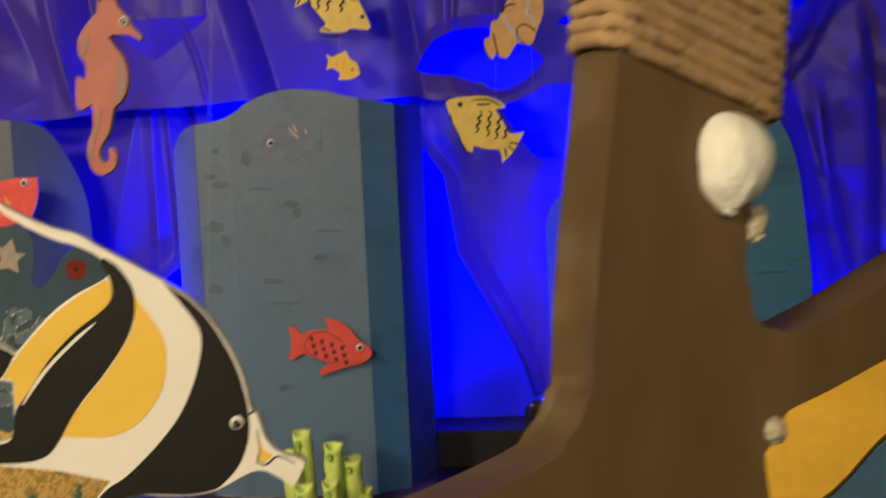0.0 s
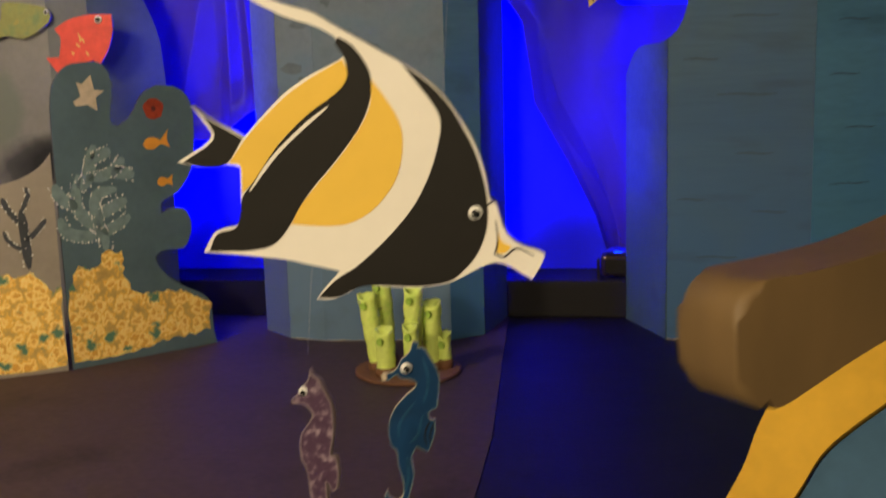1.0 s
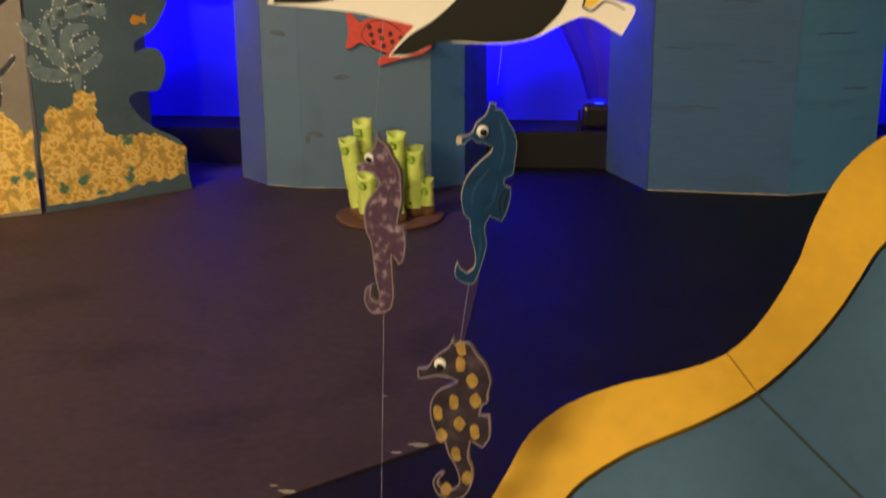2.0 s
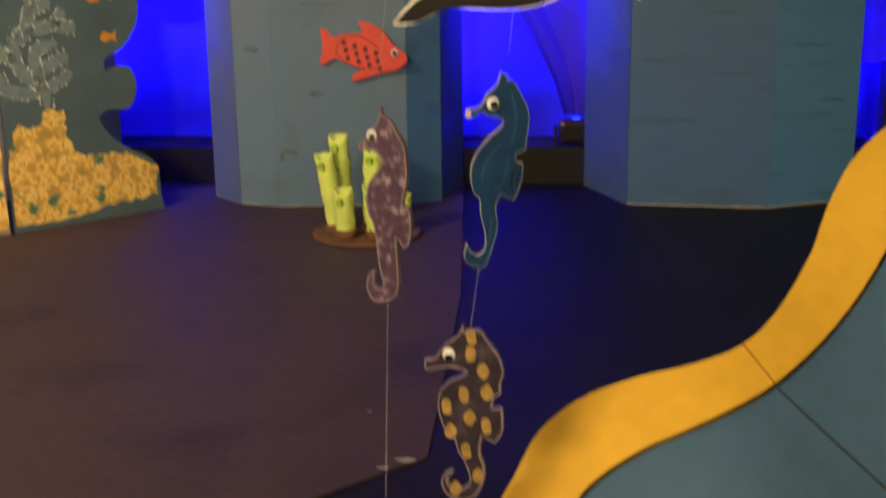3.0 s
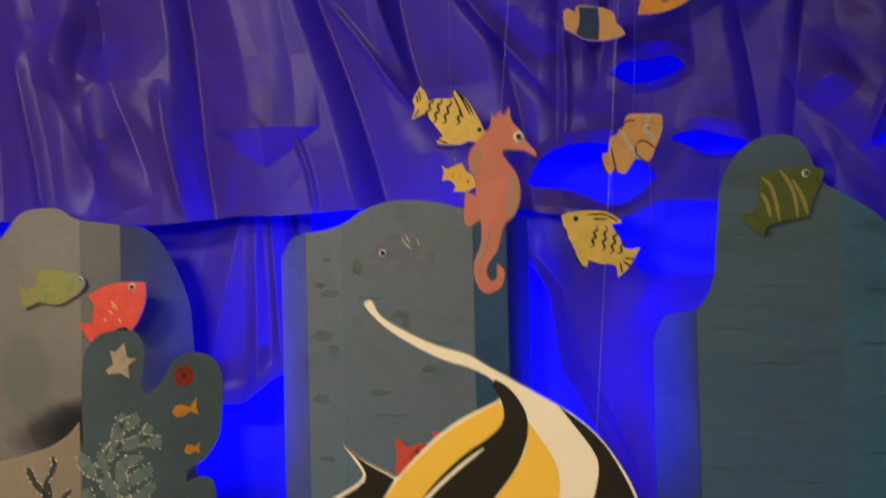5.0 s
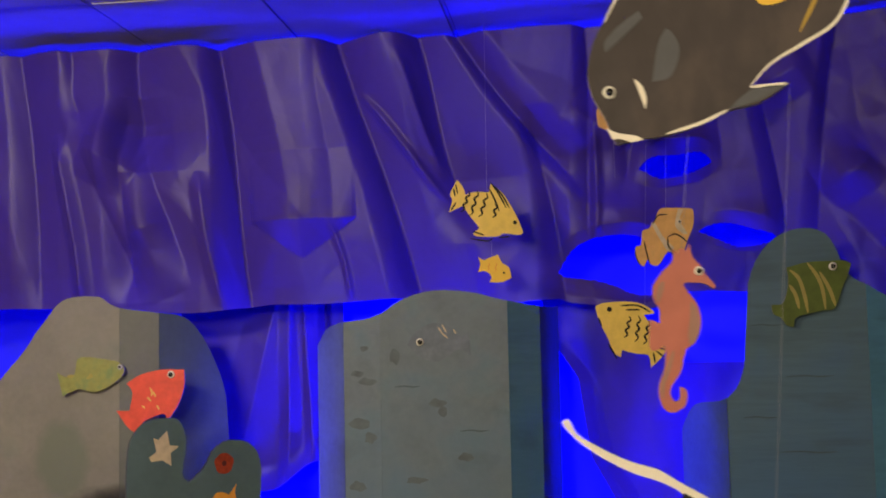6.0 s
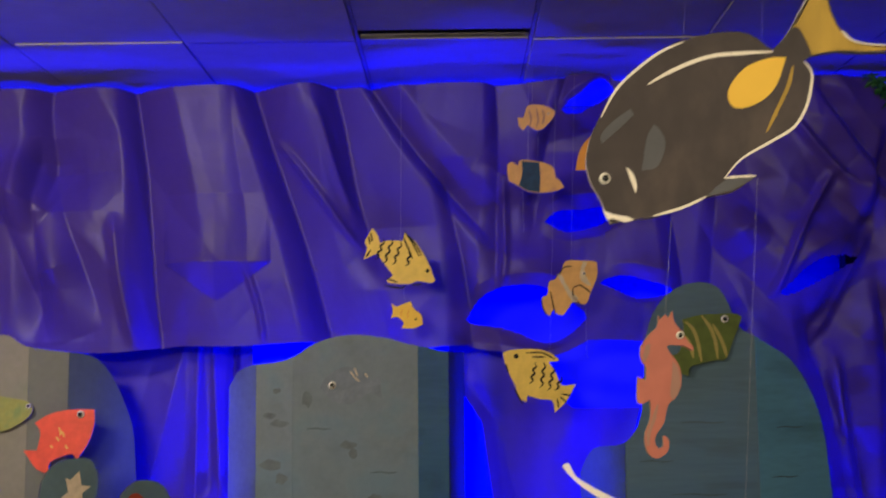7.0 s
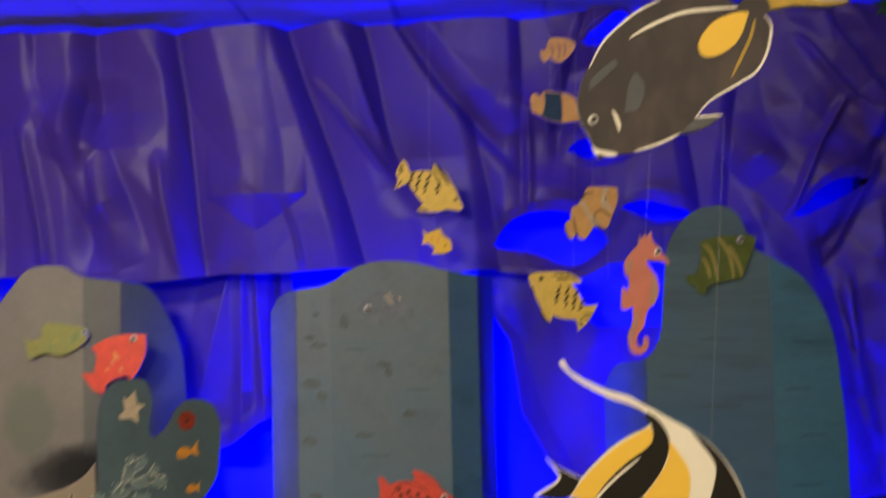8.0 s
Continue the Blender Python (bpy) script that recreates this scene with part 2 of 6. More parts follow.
# side panel darkened in colour to hold down blue light bounced onto it
M["pillar_far_side"] = toned_and_dabbed(material("far_side_cardboard_darkened", (0.055, 0.08, 0.06), 0.75, 0.3, 5, 45, 0.25), (0.05, 0.075, 0.06), 0.2, 0.8, (0.03, 0.04, 0.035))
# blue flood light on the leftmost panel, put into its colour
M["pillar_blue_lit"] = toned_and_dabbed(material("blue_lit_cardboard", (0.10, 0.135, 0.28), 0.75, 0.3, 5, 45, 0.25), (0.09, 0.13, 0.28), 0.2, 0.8, (0.055, 0.07, 0.14))
# left panel dimmed by colour, since lamp and wall overlight it with blue
M["pillar_dusk"] = toned_and_dabbed(material("left_side_cardboard_dulled", (0.06, 0.105, 0.10), 0.75, 0.3, 5, 45, 0.25), (0.05, 0.10, 0.11), 0.2, 0.8, (0.035, 0.05, 0.05))
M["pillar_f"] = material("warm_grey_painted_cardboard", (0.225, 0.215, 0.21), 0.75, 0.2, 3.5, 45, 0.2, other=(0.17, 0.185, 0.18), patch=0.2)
airbrush(M["pillar_f"], [(0.46, 0.86, 0.12, 0.17, 0, (0.15, 0.175, 0.15), 0.35, 0.8), (0.80, 0.86, 0.14, 0.10, 0, (0.16, 0.18, 0.155), 0.5, 0.6), (0.615, 0.655, 0.245, 0.115, 14, (0.05, 0.05, 0.06), 0.45, 0.9), (0.665, 0.665, 0.20, 0.105, 16, (0.010, 0.010, 0.014), 0.6, 1.0)])
# darker copy of pillar_f: the turned fold's shade is put into its colour
M["pillar_fold"] = material("warm_grey_cardboard_shaded", (0.155, 0.165, 0.165), 0.75, 0.2, 3.5, 45, 0.2, other=(0.12, 0.14, 0.14), patch=0.2)
airbrush(M["pillar_fold"], [(0.665, 0.665, 0.20, 0.105, 16, (0.010, 0.010, 0.014), 0.6, 1.0)])
M["coral_card"] = material("green_grey_painted_board", (0.088, 0.14, 0.165), 0.7, 0.2, 5, 50, 0.2)
M["coral_edge"] = material("dark_painted_board_edge", (0.06, 0.075, 0.075), 0.8, 0.3, 20)
M["coral_left"] = material("brown_grey_painted_board", (0.30, 0.255, 0.21), 0.7, 0.2, 4, 50, 0.2)
M["sand"] = sand_material()
M["coral_paint"] = material("pale_grey_green_paint", (0.19, 0.265, 0.27), 0.7, 0.25, 30)
M["star"] = material("cream_starfish_paint", (0.58, 0.47, 0.34), 0.8, 0.2, 40)
M["spot_red"] = material("rust_red_paint", (0.30, 0.035, 0.01), 0.8, 0.3, 60)
M["glitter"] = material("white_glitter_glue", (0.75, 0.72, 0.66), 0.3, 0.1)
M["sponge"] = material("lime_foam", (0.72, 0.84, 0.19), 0.75, 0.22, 14, 70, 0.4, other=(0.46, 0.66, 0.10), patch=0.3)
M["sponge_dark"] = material("dark_olive_foam", (0.12, 0.17, 0.02), 0.8, 0.3, 40)
M["disc"] = material("brown_cardboard_disc", (0.16, 0.07, 0.03), 0.8, 0.3, 12)
M["anchor"] = material("brown_painted_wood", (0.138, 0.088, 0.040), 0.5, 0.3, 5, 40, 0.16, other=(0.172, 0.105, 0.043), patch=0.4, spec=0.28, stretch=(1, 1, 0.35))
M["rope"] = material("jute_rope", (0.42, 0.265, 0.125), 0.9, 0.3, 90, 300, 0.25)
M["shell"] = material("white_seashell", (0.86, 0.84, 0.72), 0.5, 0.1, 60, 120, 0.25)
# darker cream that carries the shade on the small shells
M["shell_shaded"] = material("shaded_cream_seashell", (0.42, 0.37, 0.26), 0.6, 0.25, 90, 200, 0.3)
M["board_blue"] = material("blue_grey_painted_board", (0.055, 0.125, 0.215), 0.5, 0.26, 5, 60, 0.15)
M["board_yellow"] = material("golden_yellow_painted_rim", (0.76, 0.43, 0.04), 0.5, 0.2, 7, 60, 0.12)
M["floor_dark"] = material("dark_painted_floor", (0.011, 0.009, 0.011), 0.55, 0.45, 4, 60, 0.2, spec=0.22)
M["floor_brown"] = material("brown_black_painted_floor", (0.072, 0.046, 0.044), 0.6, 0.55, 3, 40, 0.25, other=(0.048, 0.031, 0.028), patch=0.5, spec=0.2)
M["black_cloth_and_gap_shade"] = material("black_cloth_and_gap_shade", (0.010, 0.008, 0.008), 0.85, 0.2)
M["dark_wall"] = material("dark_brown_wall", (0.022, 0.016, 0.012), 0.8, 0.2)
M["room_wall"] = material("beige_wall", (0.22, 0.18, 0.14), 0.8, 0.1)
M["blue_wall"] = material("blue_paper_wall", (0.015, 0.015, 0.75), 0.8, 0.04)
M["tile"] = material("ceiling_tile", (0.37, 0.35, 0.35), 0.9, 0.08, 12, 150, 0.2, spec=0.1)
M["metal_dark"] = material("dark_metal_housing", (0.07, 0.045, 0.035), 0.28, 0.2, metal=0.7)
M["leaf"] = material("green_plastic_leaf", (0.02, 0.10, 0.035), 0.4, 0.4, 20)
M["line"] = material("clear_nylon_line", (0.36, 0.35, 0.40), 0.3, 0.02)
M["drape"] = drape_material()
M["vinyl"] = material("tinted_clear_plastic", (0.088, 0.046, 0.085), 0.3, 0.3, 150, 220, 0.2, other=(0.30, 0.22, 0.26), patch=0.35)
# pale cut edge, used for painted edge highlights too
M["clear_edge"] = material("pale_clear_plastic_edge", (0.25, 0.19, 0.205), 0.3, 0.2, 60)
M["vinyl_dark"] = material("smoky_clear_plastic", (0.040, 0.028, 0.040), 0.25, 0.4, 60, other=(0.075, 0.055, 0.07), patch=0.3)
M["gold_dot"] = material("dull_gold_paint_dot", (0.36, 0.22, 0.05), 0.6, 0.5, 120)

# ---------------- mesh helpers ----------------
def link(name, bm, mats, parent=None, label="", at=None):
    me = bpy.data.meshes.new(name)
    bmesh.ops.recalc_face_normals(bm, faces=bm.faces)
    bm.to_mesh(me)
    bm.free()
    for mt in mats if isinstance(mats, (list, tuple)) else [mats]:
        me.materials.append(mt)
    ob = new(name, me)
    if at is not None:
        ob.matrix_basis = at
    if parent:
        ob.parent = parent
    if label:
        tagged(ob, label)
    return ob


part = link


def thing(name, at, label, category, group="", kind=""):
    ob = new(name)
    ob.matrix_basis = at
    ob.empty_display_size = 0.02
    return tagged(ob, label, category, group, kind)


def smooth(pts, closed=True, steps=3, sharp=35):
    """A Catmull-Rom curve through drawn points; turns sharper than `sharp` degrees stay corners."""
    out, n = [], len(pts)
    for i in range(n if closed else n - 1):
        p = [Vector(pts[(i + k) % n] if closed else pts[max(0, min(n - 1, i + k))]) for k in (-1, 0, 1, 2)]
        for end in (1, 2):
            a, b = p[end] - p[end - 1], p[end + 1] - p[end]
            if a.length > 1e-9 and b.length > 1e-9 and a.angle(b) > radians(sharp + 40):
                if end == 1:
                    p[0] = p[1] * 2 - p[2]
                else:
                    p[3] = p[2] * 2 - p[1]
        for s in range(steps):
            t = s / steps
            q = 0.5 * (2 * p[1] + (p[2] - p[0]) * t + (2 * p[0] - 5 * p[1] + 4 * p[2] - p[3]) * t * t + (3 * p[1] - p[0] - 3 * p[2] + p[3]) * t ** 3)
            out.append((q.x, q.y))
    if not closed:
        out.append(tuple(pts[-1]))
    return out


def slab(outline, front, back, core=False):
    """A flat sheet cut to an outline in x and z, between two depths; its cut edge may take the second material."""
    bm = bmesh.new()
    a = [bm.verts.new((x, front, z)) for x, z in outline]
    b = [bm.verts.new((x, back, z)) for x, z in outline]
    bm.faces.new(a), bm.faces.new(b[::-1])
    for i in range(len(a)):
        j = (i + 1) % len(a)
        f = bm.faces.new((a[i], b[i], b[j], a[j]))
        f.material_index = 1 if core else 0
    return bm


def stroke(points, width, front, back, taper=True, steps=4):
    """A painted line: a ribbon along drawn points, thinner to its ends."""
    c = smooth(points, False, steps)
    left, right, n = [], [], len(c)
    for i, (x, z) in enumerate(c):
        d = Vector(c[min(i + 1, n - 1)]) - Vector(c[max(i - 1, 0)])
        d.normalize()
        k = i / (n - 1)
        w = width / 2 * (0.35 + 0.65 * min(1, 4 * min(k, 1 - k)) if taper else 1)
        left.append((x - d.y * w, z + d.x * w)), right.append((x + d.y * w, z - d.x * w))
    return slab(left + right[::-1], front, back)


def lathe(profile, segs=16):
    """A turned form from (radius, height) pairs."""
    bm = bmesh.new()
    rings = []
    for r, h in profile:
        rings.append([bm.verts.new((r * math.cos(2 * math.pi * k / segs), r * math.sin(2 * math.pi * k / segs), h)) for k in range(segs)])
    for a, b in zip(rings, rings[1:]):
        for k in range(segs):
            bm.faces.new((a[k], a[(k + 1) % segs], b[(k + 1) % segs], b[k]))
    bm.faces.new(rings[0][::-1]), bm.faces.new(rings[-1])
    for f in bm.faces:
        f.smooth = len(f.verts) == 4
    return bm


def box(x0, x1, y0, y1, z0, z1, bevel=0.0):
    bm = bmesh.new()
    bmesh.ops.create_cube(bm, size=1, matrix=Matrix.Translation(((x0 + x1) / 2, (y0 + y1) / 2, (z0 + z1) / 2)) @ Matrix.Diagonal((x1 - x0, y1 - y0, z1 - z0, 1)))
    if bevel:
        bmesh.ops.bevel(bm, geom=list(bm.edges), offset=bevel, segments=2, affect="EDGES", profile=0.5)
    return bm


def tube(path, radius, segs=6, closed=False):
    """A round tube along 3D points."""
    bm = bmesh.new()
    pts, rings, n = [Vector(p) for p in path], [], len(path)
    ref = Vector((0, 0, 1))
    for i, p in enumerate(pts):
        d = (pts[(i + 1) % n] - pts[i - 1]) if closed else (pts[min(i + 1, n - 1)] - pts[max(i - 1, 0)])
        d.normalize()
        u = d.cross(ref if abs(d.z) < 0.95 else Vector((1, 0, 0))).normalized()
        v = d.cross(u)
        rings.append([bm.verts.new(p + radius * (u * math.cos(2 * math.pi * k / segs) + v * math.sin(2 * math.pi * k / segs))) for k in range(segs)])
    for i in range(n if closed else n - 1):
        a, b = rings[i], rings[(i + 1) % n]
        for k in range(segs):
            bm.faces.new((a[k], a[(k + 1) % segs], b[(k + 1) % segs], b[k])).smooth = True
    if not closed:
        bm.faces.new(rings[0][::-1]), bm.faces.new(rings[-1])
    return bm


def eye(parent, x, z, front, r, look_x=0.0, look_z=0.0):
    """A stuck-on plastic eye: a low white dome with a loose black pupil."""
    m = pose(x, front, z, 90)
    e = part("eye", lathe([(r, -0.0002), (r, r * 0.25), (r * 0.8, r * 0.5), (r * 0.3, r * 0.62)], 18), M["eye_white"], parent, "white plastic wiggle eye", m)
    part("pupil", lathe([(r * 0.62, 0), (r * 0.59, r * 0.2), (r * 0.2, r * 0.28)], 14), M["eye_black"], e, "", pose(look_x * r, look_z * r, r * 0.5))
    return e


def line_to(parent, origin, a, b, name="hanging_line"):
    """A nylon line between two places in the world, under its thing."""
    o = Vector(origin)
    return part(name, tube([Vector(a) - o, Vector(b) - o], 0.00018 if a[1] < 2 else 0.00036, 5), M["line"], parent, "clear nylon hanging line")


def decal(parent, name, outline, mat, front, label="", steps=3):
    return part(name, slab(smooth(outline, True, steps), front - 0.0006, front + 0.0004), mat, parent, label)


# ---------------- setting ----------------
bm = bmesh.new()
bm.faces.new([bm.verts.new(p) for p in ((-3.4, -2.6, 0), (2.6, -2.6, 0), (2.6, 5.05, 0), (-3.4, 5.05, 0))])
r = bmesh.ops.extrude_face_region(bm, geom=list(bm.faces))
bmesh.ops.translate(bm, vec=(0, 0, -0.1), verts=[v for v in r["geom"] if isinstance(v, bmesh.types.BMVert)])
floor = tagged(link("floor", bm, M["floor_dark"]), "dark blue-black painted stage floor", "floor", kind="structure")

out = [(-0.085, 4.745), (-0.06, 4.2), (-0.018, 3.36), (-0.022, 2.344), (-0.12, 2.25), (-0.408, 1.976), (-1.2, 1.22), (-2.6, -0.12), (-3.35, -0.12), (-3.35, 4.745)]
bm = bmesh.new()
a = [bm.verts.new((x, y, 0.004)) for x, y in out]
b = [bm.verts.new((x, y, -0.004)) for x, y in out]
bm.faces.new(a)
for i in range(len(a)):
    bm.faces.new((a[i - 1], a[i], b[i], b[i - 1]))
tagged(link("floor_panel", bm, M["floor_brown"]), "worn brown-black painted floor sheet", "floor", kind="structure")

tagged(link("wall_back", box(-3.4, 2.6, 5.0, 5.2, 0, 2.7), M["blue_wall"]), "smooth blue wall behind the plastic sheets", "wall", kind="structure")
tagged(link("wall_left", box(-3.55, -3.4, -2.6, 5.2, 0, 2.7), M["room_wall"]), "plain side wall", "wall", kind="structure")
tagged(link("wall_right", box(2.6, 2.75, -2.6, 5.2, 0, 2.7), M["dark_wall"]), "dark side wall", "wall", kind="structure")
tagged(link("wall_front", box(-3.55, 2.75, -2.75, -2.6, 0, 2.7), M["room_wall"]), "plain wall behind the viewer", "wall", kind="structure")
tagged(link("partition", box(1.44, 2.6, 4.74, 4.82, 0, 2.46), M["dark_wall"]), "dark brown partition beside the blue sheet", "wall", kind="structure")

# suspended ceiling: tiles 0.6 by 1.2 m dropped between metal runners, one with a gap at its end
bm = bmesh.new()
CZ = 2.445
for i in range(-5, 5):
    x0 = 0.15 + 0.6 * (i - 0)
    for y0, y1 in ((-2.6, -0.83), (-0.83, 0.37), (0.37, 1.57), (1.57, 2.77), (2.77, 3.985), (3.985, 5.0)):
        gap = 0.11 if (i == -1 and y1 == 3.985) else 0.006
        tilt = 0.004 * math.sin(i * 2.3 + y0)
        vs = bmesh.ops.create_cube(bm, size=1, matrix=Matrix.Translation((x0 + 0.3, (y0 + y1 - gap) / 2, CZ + 0.016 + tilt)) @ Matrix.Diagonal((0.582, y1 - y0 - 0.006 - gap, 0.02, 1)))
    bmesh.ops.create_cube(bm, size=1, matrix=Matrix.Translation((x0, 1.2, CZ + 0.013)) @ Matrix.Diagonal((0.012, 7.6, 0.004, 1)))
for y0 in (-0.83, 0.37, 1.57, 2.77, 3.99):
    for i in range(-5, 5):
        if not (i == -1 and y0 == 3.99):
            bmesh.ops.create_cube(bm, size=1, matrix=Matrix.Translation((0.45 + 0.6 * i, y0, CZ + 0.0135)) @ Matrix.Diagonal((0.586, 0.012, 0.004, 1)))
n = len(bm.faces)
# slab over the tiles, coloured black to stand for the shade in the gap
bmesh.ops.create_cube(bm, size=1, matrix=Matrix.Translation((-0.4, 1.2, 2.60)) @ Matrix.Diagonal((6.2, 7.8, 0.04, 1)))
bm.faces.ensure_lookup_table()
for fc in bm.faces[n:]:
    fc.material_index = 1
tagged(link("ceiling", bm, [M["tile"], M["black_cloth_and_gap_shade"]]), "suspended ceiling of pale rectangular tiles", "ceiling", kind="structure")

tagged(link("baseboard", box(-3.4, 1.44, 4.755, 5.0, 0, 0.142, 0.006), M["black_cloth_and_gap_shade"]), "black cloth-covered ledge at the foot of the wall", "ledge", kind="structure")

# ---------------- blue plastic sheets ----------------
# folds of the upper sheet: where each starts and ends (x, z), its half width and depth
FOLDS = [(-2.55, 2.40, -2.35, 1.45, 0.08, 0.06), (-2.16, 2.40, -2.10, 1.50, 0.10, 0.05), (-1.955, 2.42, -1.92, 2.18, 0.06, 0.03), (-1.695, 2.46, -1.70, 2.08, 0.11, 0.085), (-1.745, 2.12, -1.74, 1.62, 0.10, 0.07), (-1.385, 2.46, -1.262, 1.43, 0.085, 0.105),
         (-0.975, 2.38, -0.93, 1.80, 0.07, 0.015), (-0.895, 2.42, -0.60, 1.42, 0.10, 0.115), (-0.606, 2.46, -0.452, 1.85, 0.12, 0.11), (-0.452, 2.43, -0.078, 1.93, 0.06, 0.06),
         (-0.14, 2.0, -0.05, 1.42, 0.09, 0.05), (0.04, 2.42, 0.05, 1.6, 0.07, 0.05), (0.30, 2.40, 0.18, 1.9, 0.06, 0.04), (0.62, 2.40, 0.80, 1.45, 0.08, 0.06), (0.95, 2.42, 0.86, 1.6, 0.07, 0.05), (1.36, 2.30, 1.62, 1.85, 0.05, 0.05), (1.50, 2.1, 1.28, 1.5, 0.05, 0.07), (1.25, 1.4, 1.40, 0.6, 0.08, 0.06), (1.45, 1.5, 1.5, 0.6, 0.05, 0.05)]
# hoods: creased bulges whose underside hangs over (x, z, half width, half height, depth, tilt)
HOODS = [(0.15, 1.54, 0.24, 0.085, 0.05, 0.04), (0.60, 1.645, 0.15, 0.045, 0.035, -0.12), (0.36, 1.90, 0.17, 0.055, 0.09, 0.1), (0.36, 2.30, 0.16, 0.06, 0.08, 0.35), (0.05, 2.02, 0.13, 0.05, 0.05, -0.6),
         (-1.625, 1.59, 0.11, 0.14, 0.10, 0.35), (-1.83, 1.95, 0.12, 0.06, 0.06, -0.5), (1.28, 1.66, 0.20, 0.085, 0.12, 0.75), (1.0, 1.80, 0.10, 0.05, 0.07, 0.6), (1.42, 1.95, 0.12, 0.05, 0.07, -0.7), (0.75, 2.15, 0.14, 0.05, 0.05, 0.5)]
# gaping slits where the bunched sheet opens on the lit wall (x, z, half width, half height, slope)
SLITS = [(0.155, 1.52, 0.23, 0.100, 0.03), (0.58, 1.63, 0.14, 0.034, -0.12), (0.36, 1.89, 0.13, 0.042, 0.05), (0.40, 2.35, 0.10, 0.045, 0.35), (1.24, 1.67, 0.12, 0.03, 0.55)]


def hood(x, z, cx, cz, sx, sz, amp, tilt):
    c, s = math.cos(tilt), math.sin(tilt)
    u, v = ((x - cx) * c + (z - cz) * s) / sx, (-(x - cx) * s + (z - cz) * c) / sz
    if abs(u) >= 1 or v < -1.2 or v > 5.0:
        return 0.0
    rise = max(0.0, min(1.0, (v + 1.0) / 2.0))
    drop = 1.0 if v < 1 else max(0.0, 1 - (v - 1) / 4.0)
    return amp * (1 - abs(u) ** 1.6) * rise * drop ** 1.3


def facets(x, z, sx, sz, seed, lean=0.0):
    """Flat facets meeting in sharp creases, as in crumpled film: random heights on a warped net of triangles."""
    u = (x + lean * z) / sx + 0.45 * noise.noise((x * 1.4, z * 1.4, seed)) + 0.15 * noise.noise((x * 5, z * 4, seed))
    v = z / sz + 0.45 * noise.noise((x * 1.4 + 9, z * 1.4, seed)) + 0.15 * noise.noise((x * 5 + 9, z * 4, seed))
    i, j = math.floor(u), math.floor(v)
    f, g = u - i, v - j
    h00, h10, h01, h11 = (noise.cell((i + a + 0.5, j + b + 0.5, seed)) for a, b in ((0, 0), (1, 0), (0, 1), (1, 1)))
    if (i + j) % 2:
        return h00 + f * (h10 - h00) + g * (h11 - h10) if f > g else h00 + g * (h01 - h00) + f * (h11 - h01)
    return h00 + f * (h10 - h00) + g * (h01 - h00) if f + g < 1 else h11 + (1 - f) * (h01 - h11) + (1 - g) * (h10 - h11)


# narrow ridges where the film is drawn tight: from (x, z) to (x, z), half width, height
RIDGES = [(-1.99, 2.05, -1.93, 1.46, 0.05, 0.035), (-1.44, 1.9, -1.36, 1.46, 0.05, 0.03), (-0.66, 2.35, -0.52, 1.95, 0.03, 0.022), (-0.80, 2.20, -0.50, 1.82, 0.03, 0.022),
          (0.06, 2.05, 0.07, 1.55, 0.03, 0.03), (-0.93, 1.72, -0.86, 1.45, 0.02, 0.02), (1.30, 2.05, 1.10, 1.62, 0.03, 0.04), (1.42, 1.85, 1.25, 1.45, 0.035, 0.05), (1.15, 2.30, 1.38, 2.02, 0.03, 0.04), (1.30, 1.35, 1.38, 0.7, 0.03, 0.04)]


def upper_relief(x, z):
    """How far the upper sheet stands out towards the room."""
    rough = 1.0 + 0.8 * max(0.0, min(1.0, (x - 0.9) / 0.3))
    d = 0.03 * noise.noise((x * 1.7, z * 1.1, 0.3)) + 0.026 * rough * facets(x, z, 0.27, 0.55, 3.0, 0.25) + 0.0035 * rough * facets(x, z, 0.11, 0.19, 8.0, -0.3)
    if x > 0.85:
        d += 0.016 * min(1.0, (x - 0.85) / 0.2) * facets(x, z, 0.10, 0.12, 11.0, 0.5)
    for xa, za, xb, zb, w, high in RIDGES:
        s = (za - z) / (za - zb)
        if -0.1 < s < 1.1:
            u = abs(x - xa - (xb - xa) * s - 0.008 * math.sin(4 * s + xa * 7)) / w
            if u < 1:
                d += high * (1 - u) ** 1.3 * min(1.0, (s + 0.1) * 5, (1.1 - s) * 5)
    for xa, za, xb, zb, w, depth in FOLDS:
        s = (za - z) / (za - zb)
        if s < -0.25 or s > 1.35:
            continue
        u = (x - (xa + (xb - xa) * s) - 0.010 * math.sin(5 * s + xa * 9)) / (w * (0.75 + 0.4 * max(0, s)))
        if abs(u) < 3.2:
            fade = max(0.0, min(1.0, (s + 0.25) * 5)) * max(0.0, min(1.0, (1.35 - s) * 2.5))
            # a steep near flank, a long far flank
            tri = max(0.0, 1 + u) if u < 0 else max(0.0, 1 - u / 2.6)
            d -= depth * fade * (tri ** 1.5 if u < 0 else tri ** 1.3)
    # a three-cornered fold hanging from a short level crease
    u = abs(x + 1.047) / 0.21
    if u < 1 and z < 2.01:
        low = 1.745 - 0.15 * (1 - u)
        if z > low:
            d += 0.055 * (1 - u) ** 0.5 * (min(1.0, (z - low) / (1.745 - low + 1e-6)) if z < 1.745 else (1 - (z - 1.745) / 0.27))
    for h in HOODS:
        d += hood(x, z, *h)
    return d


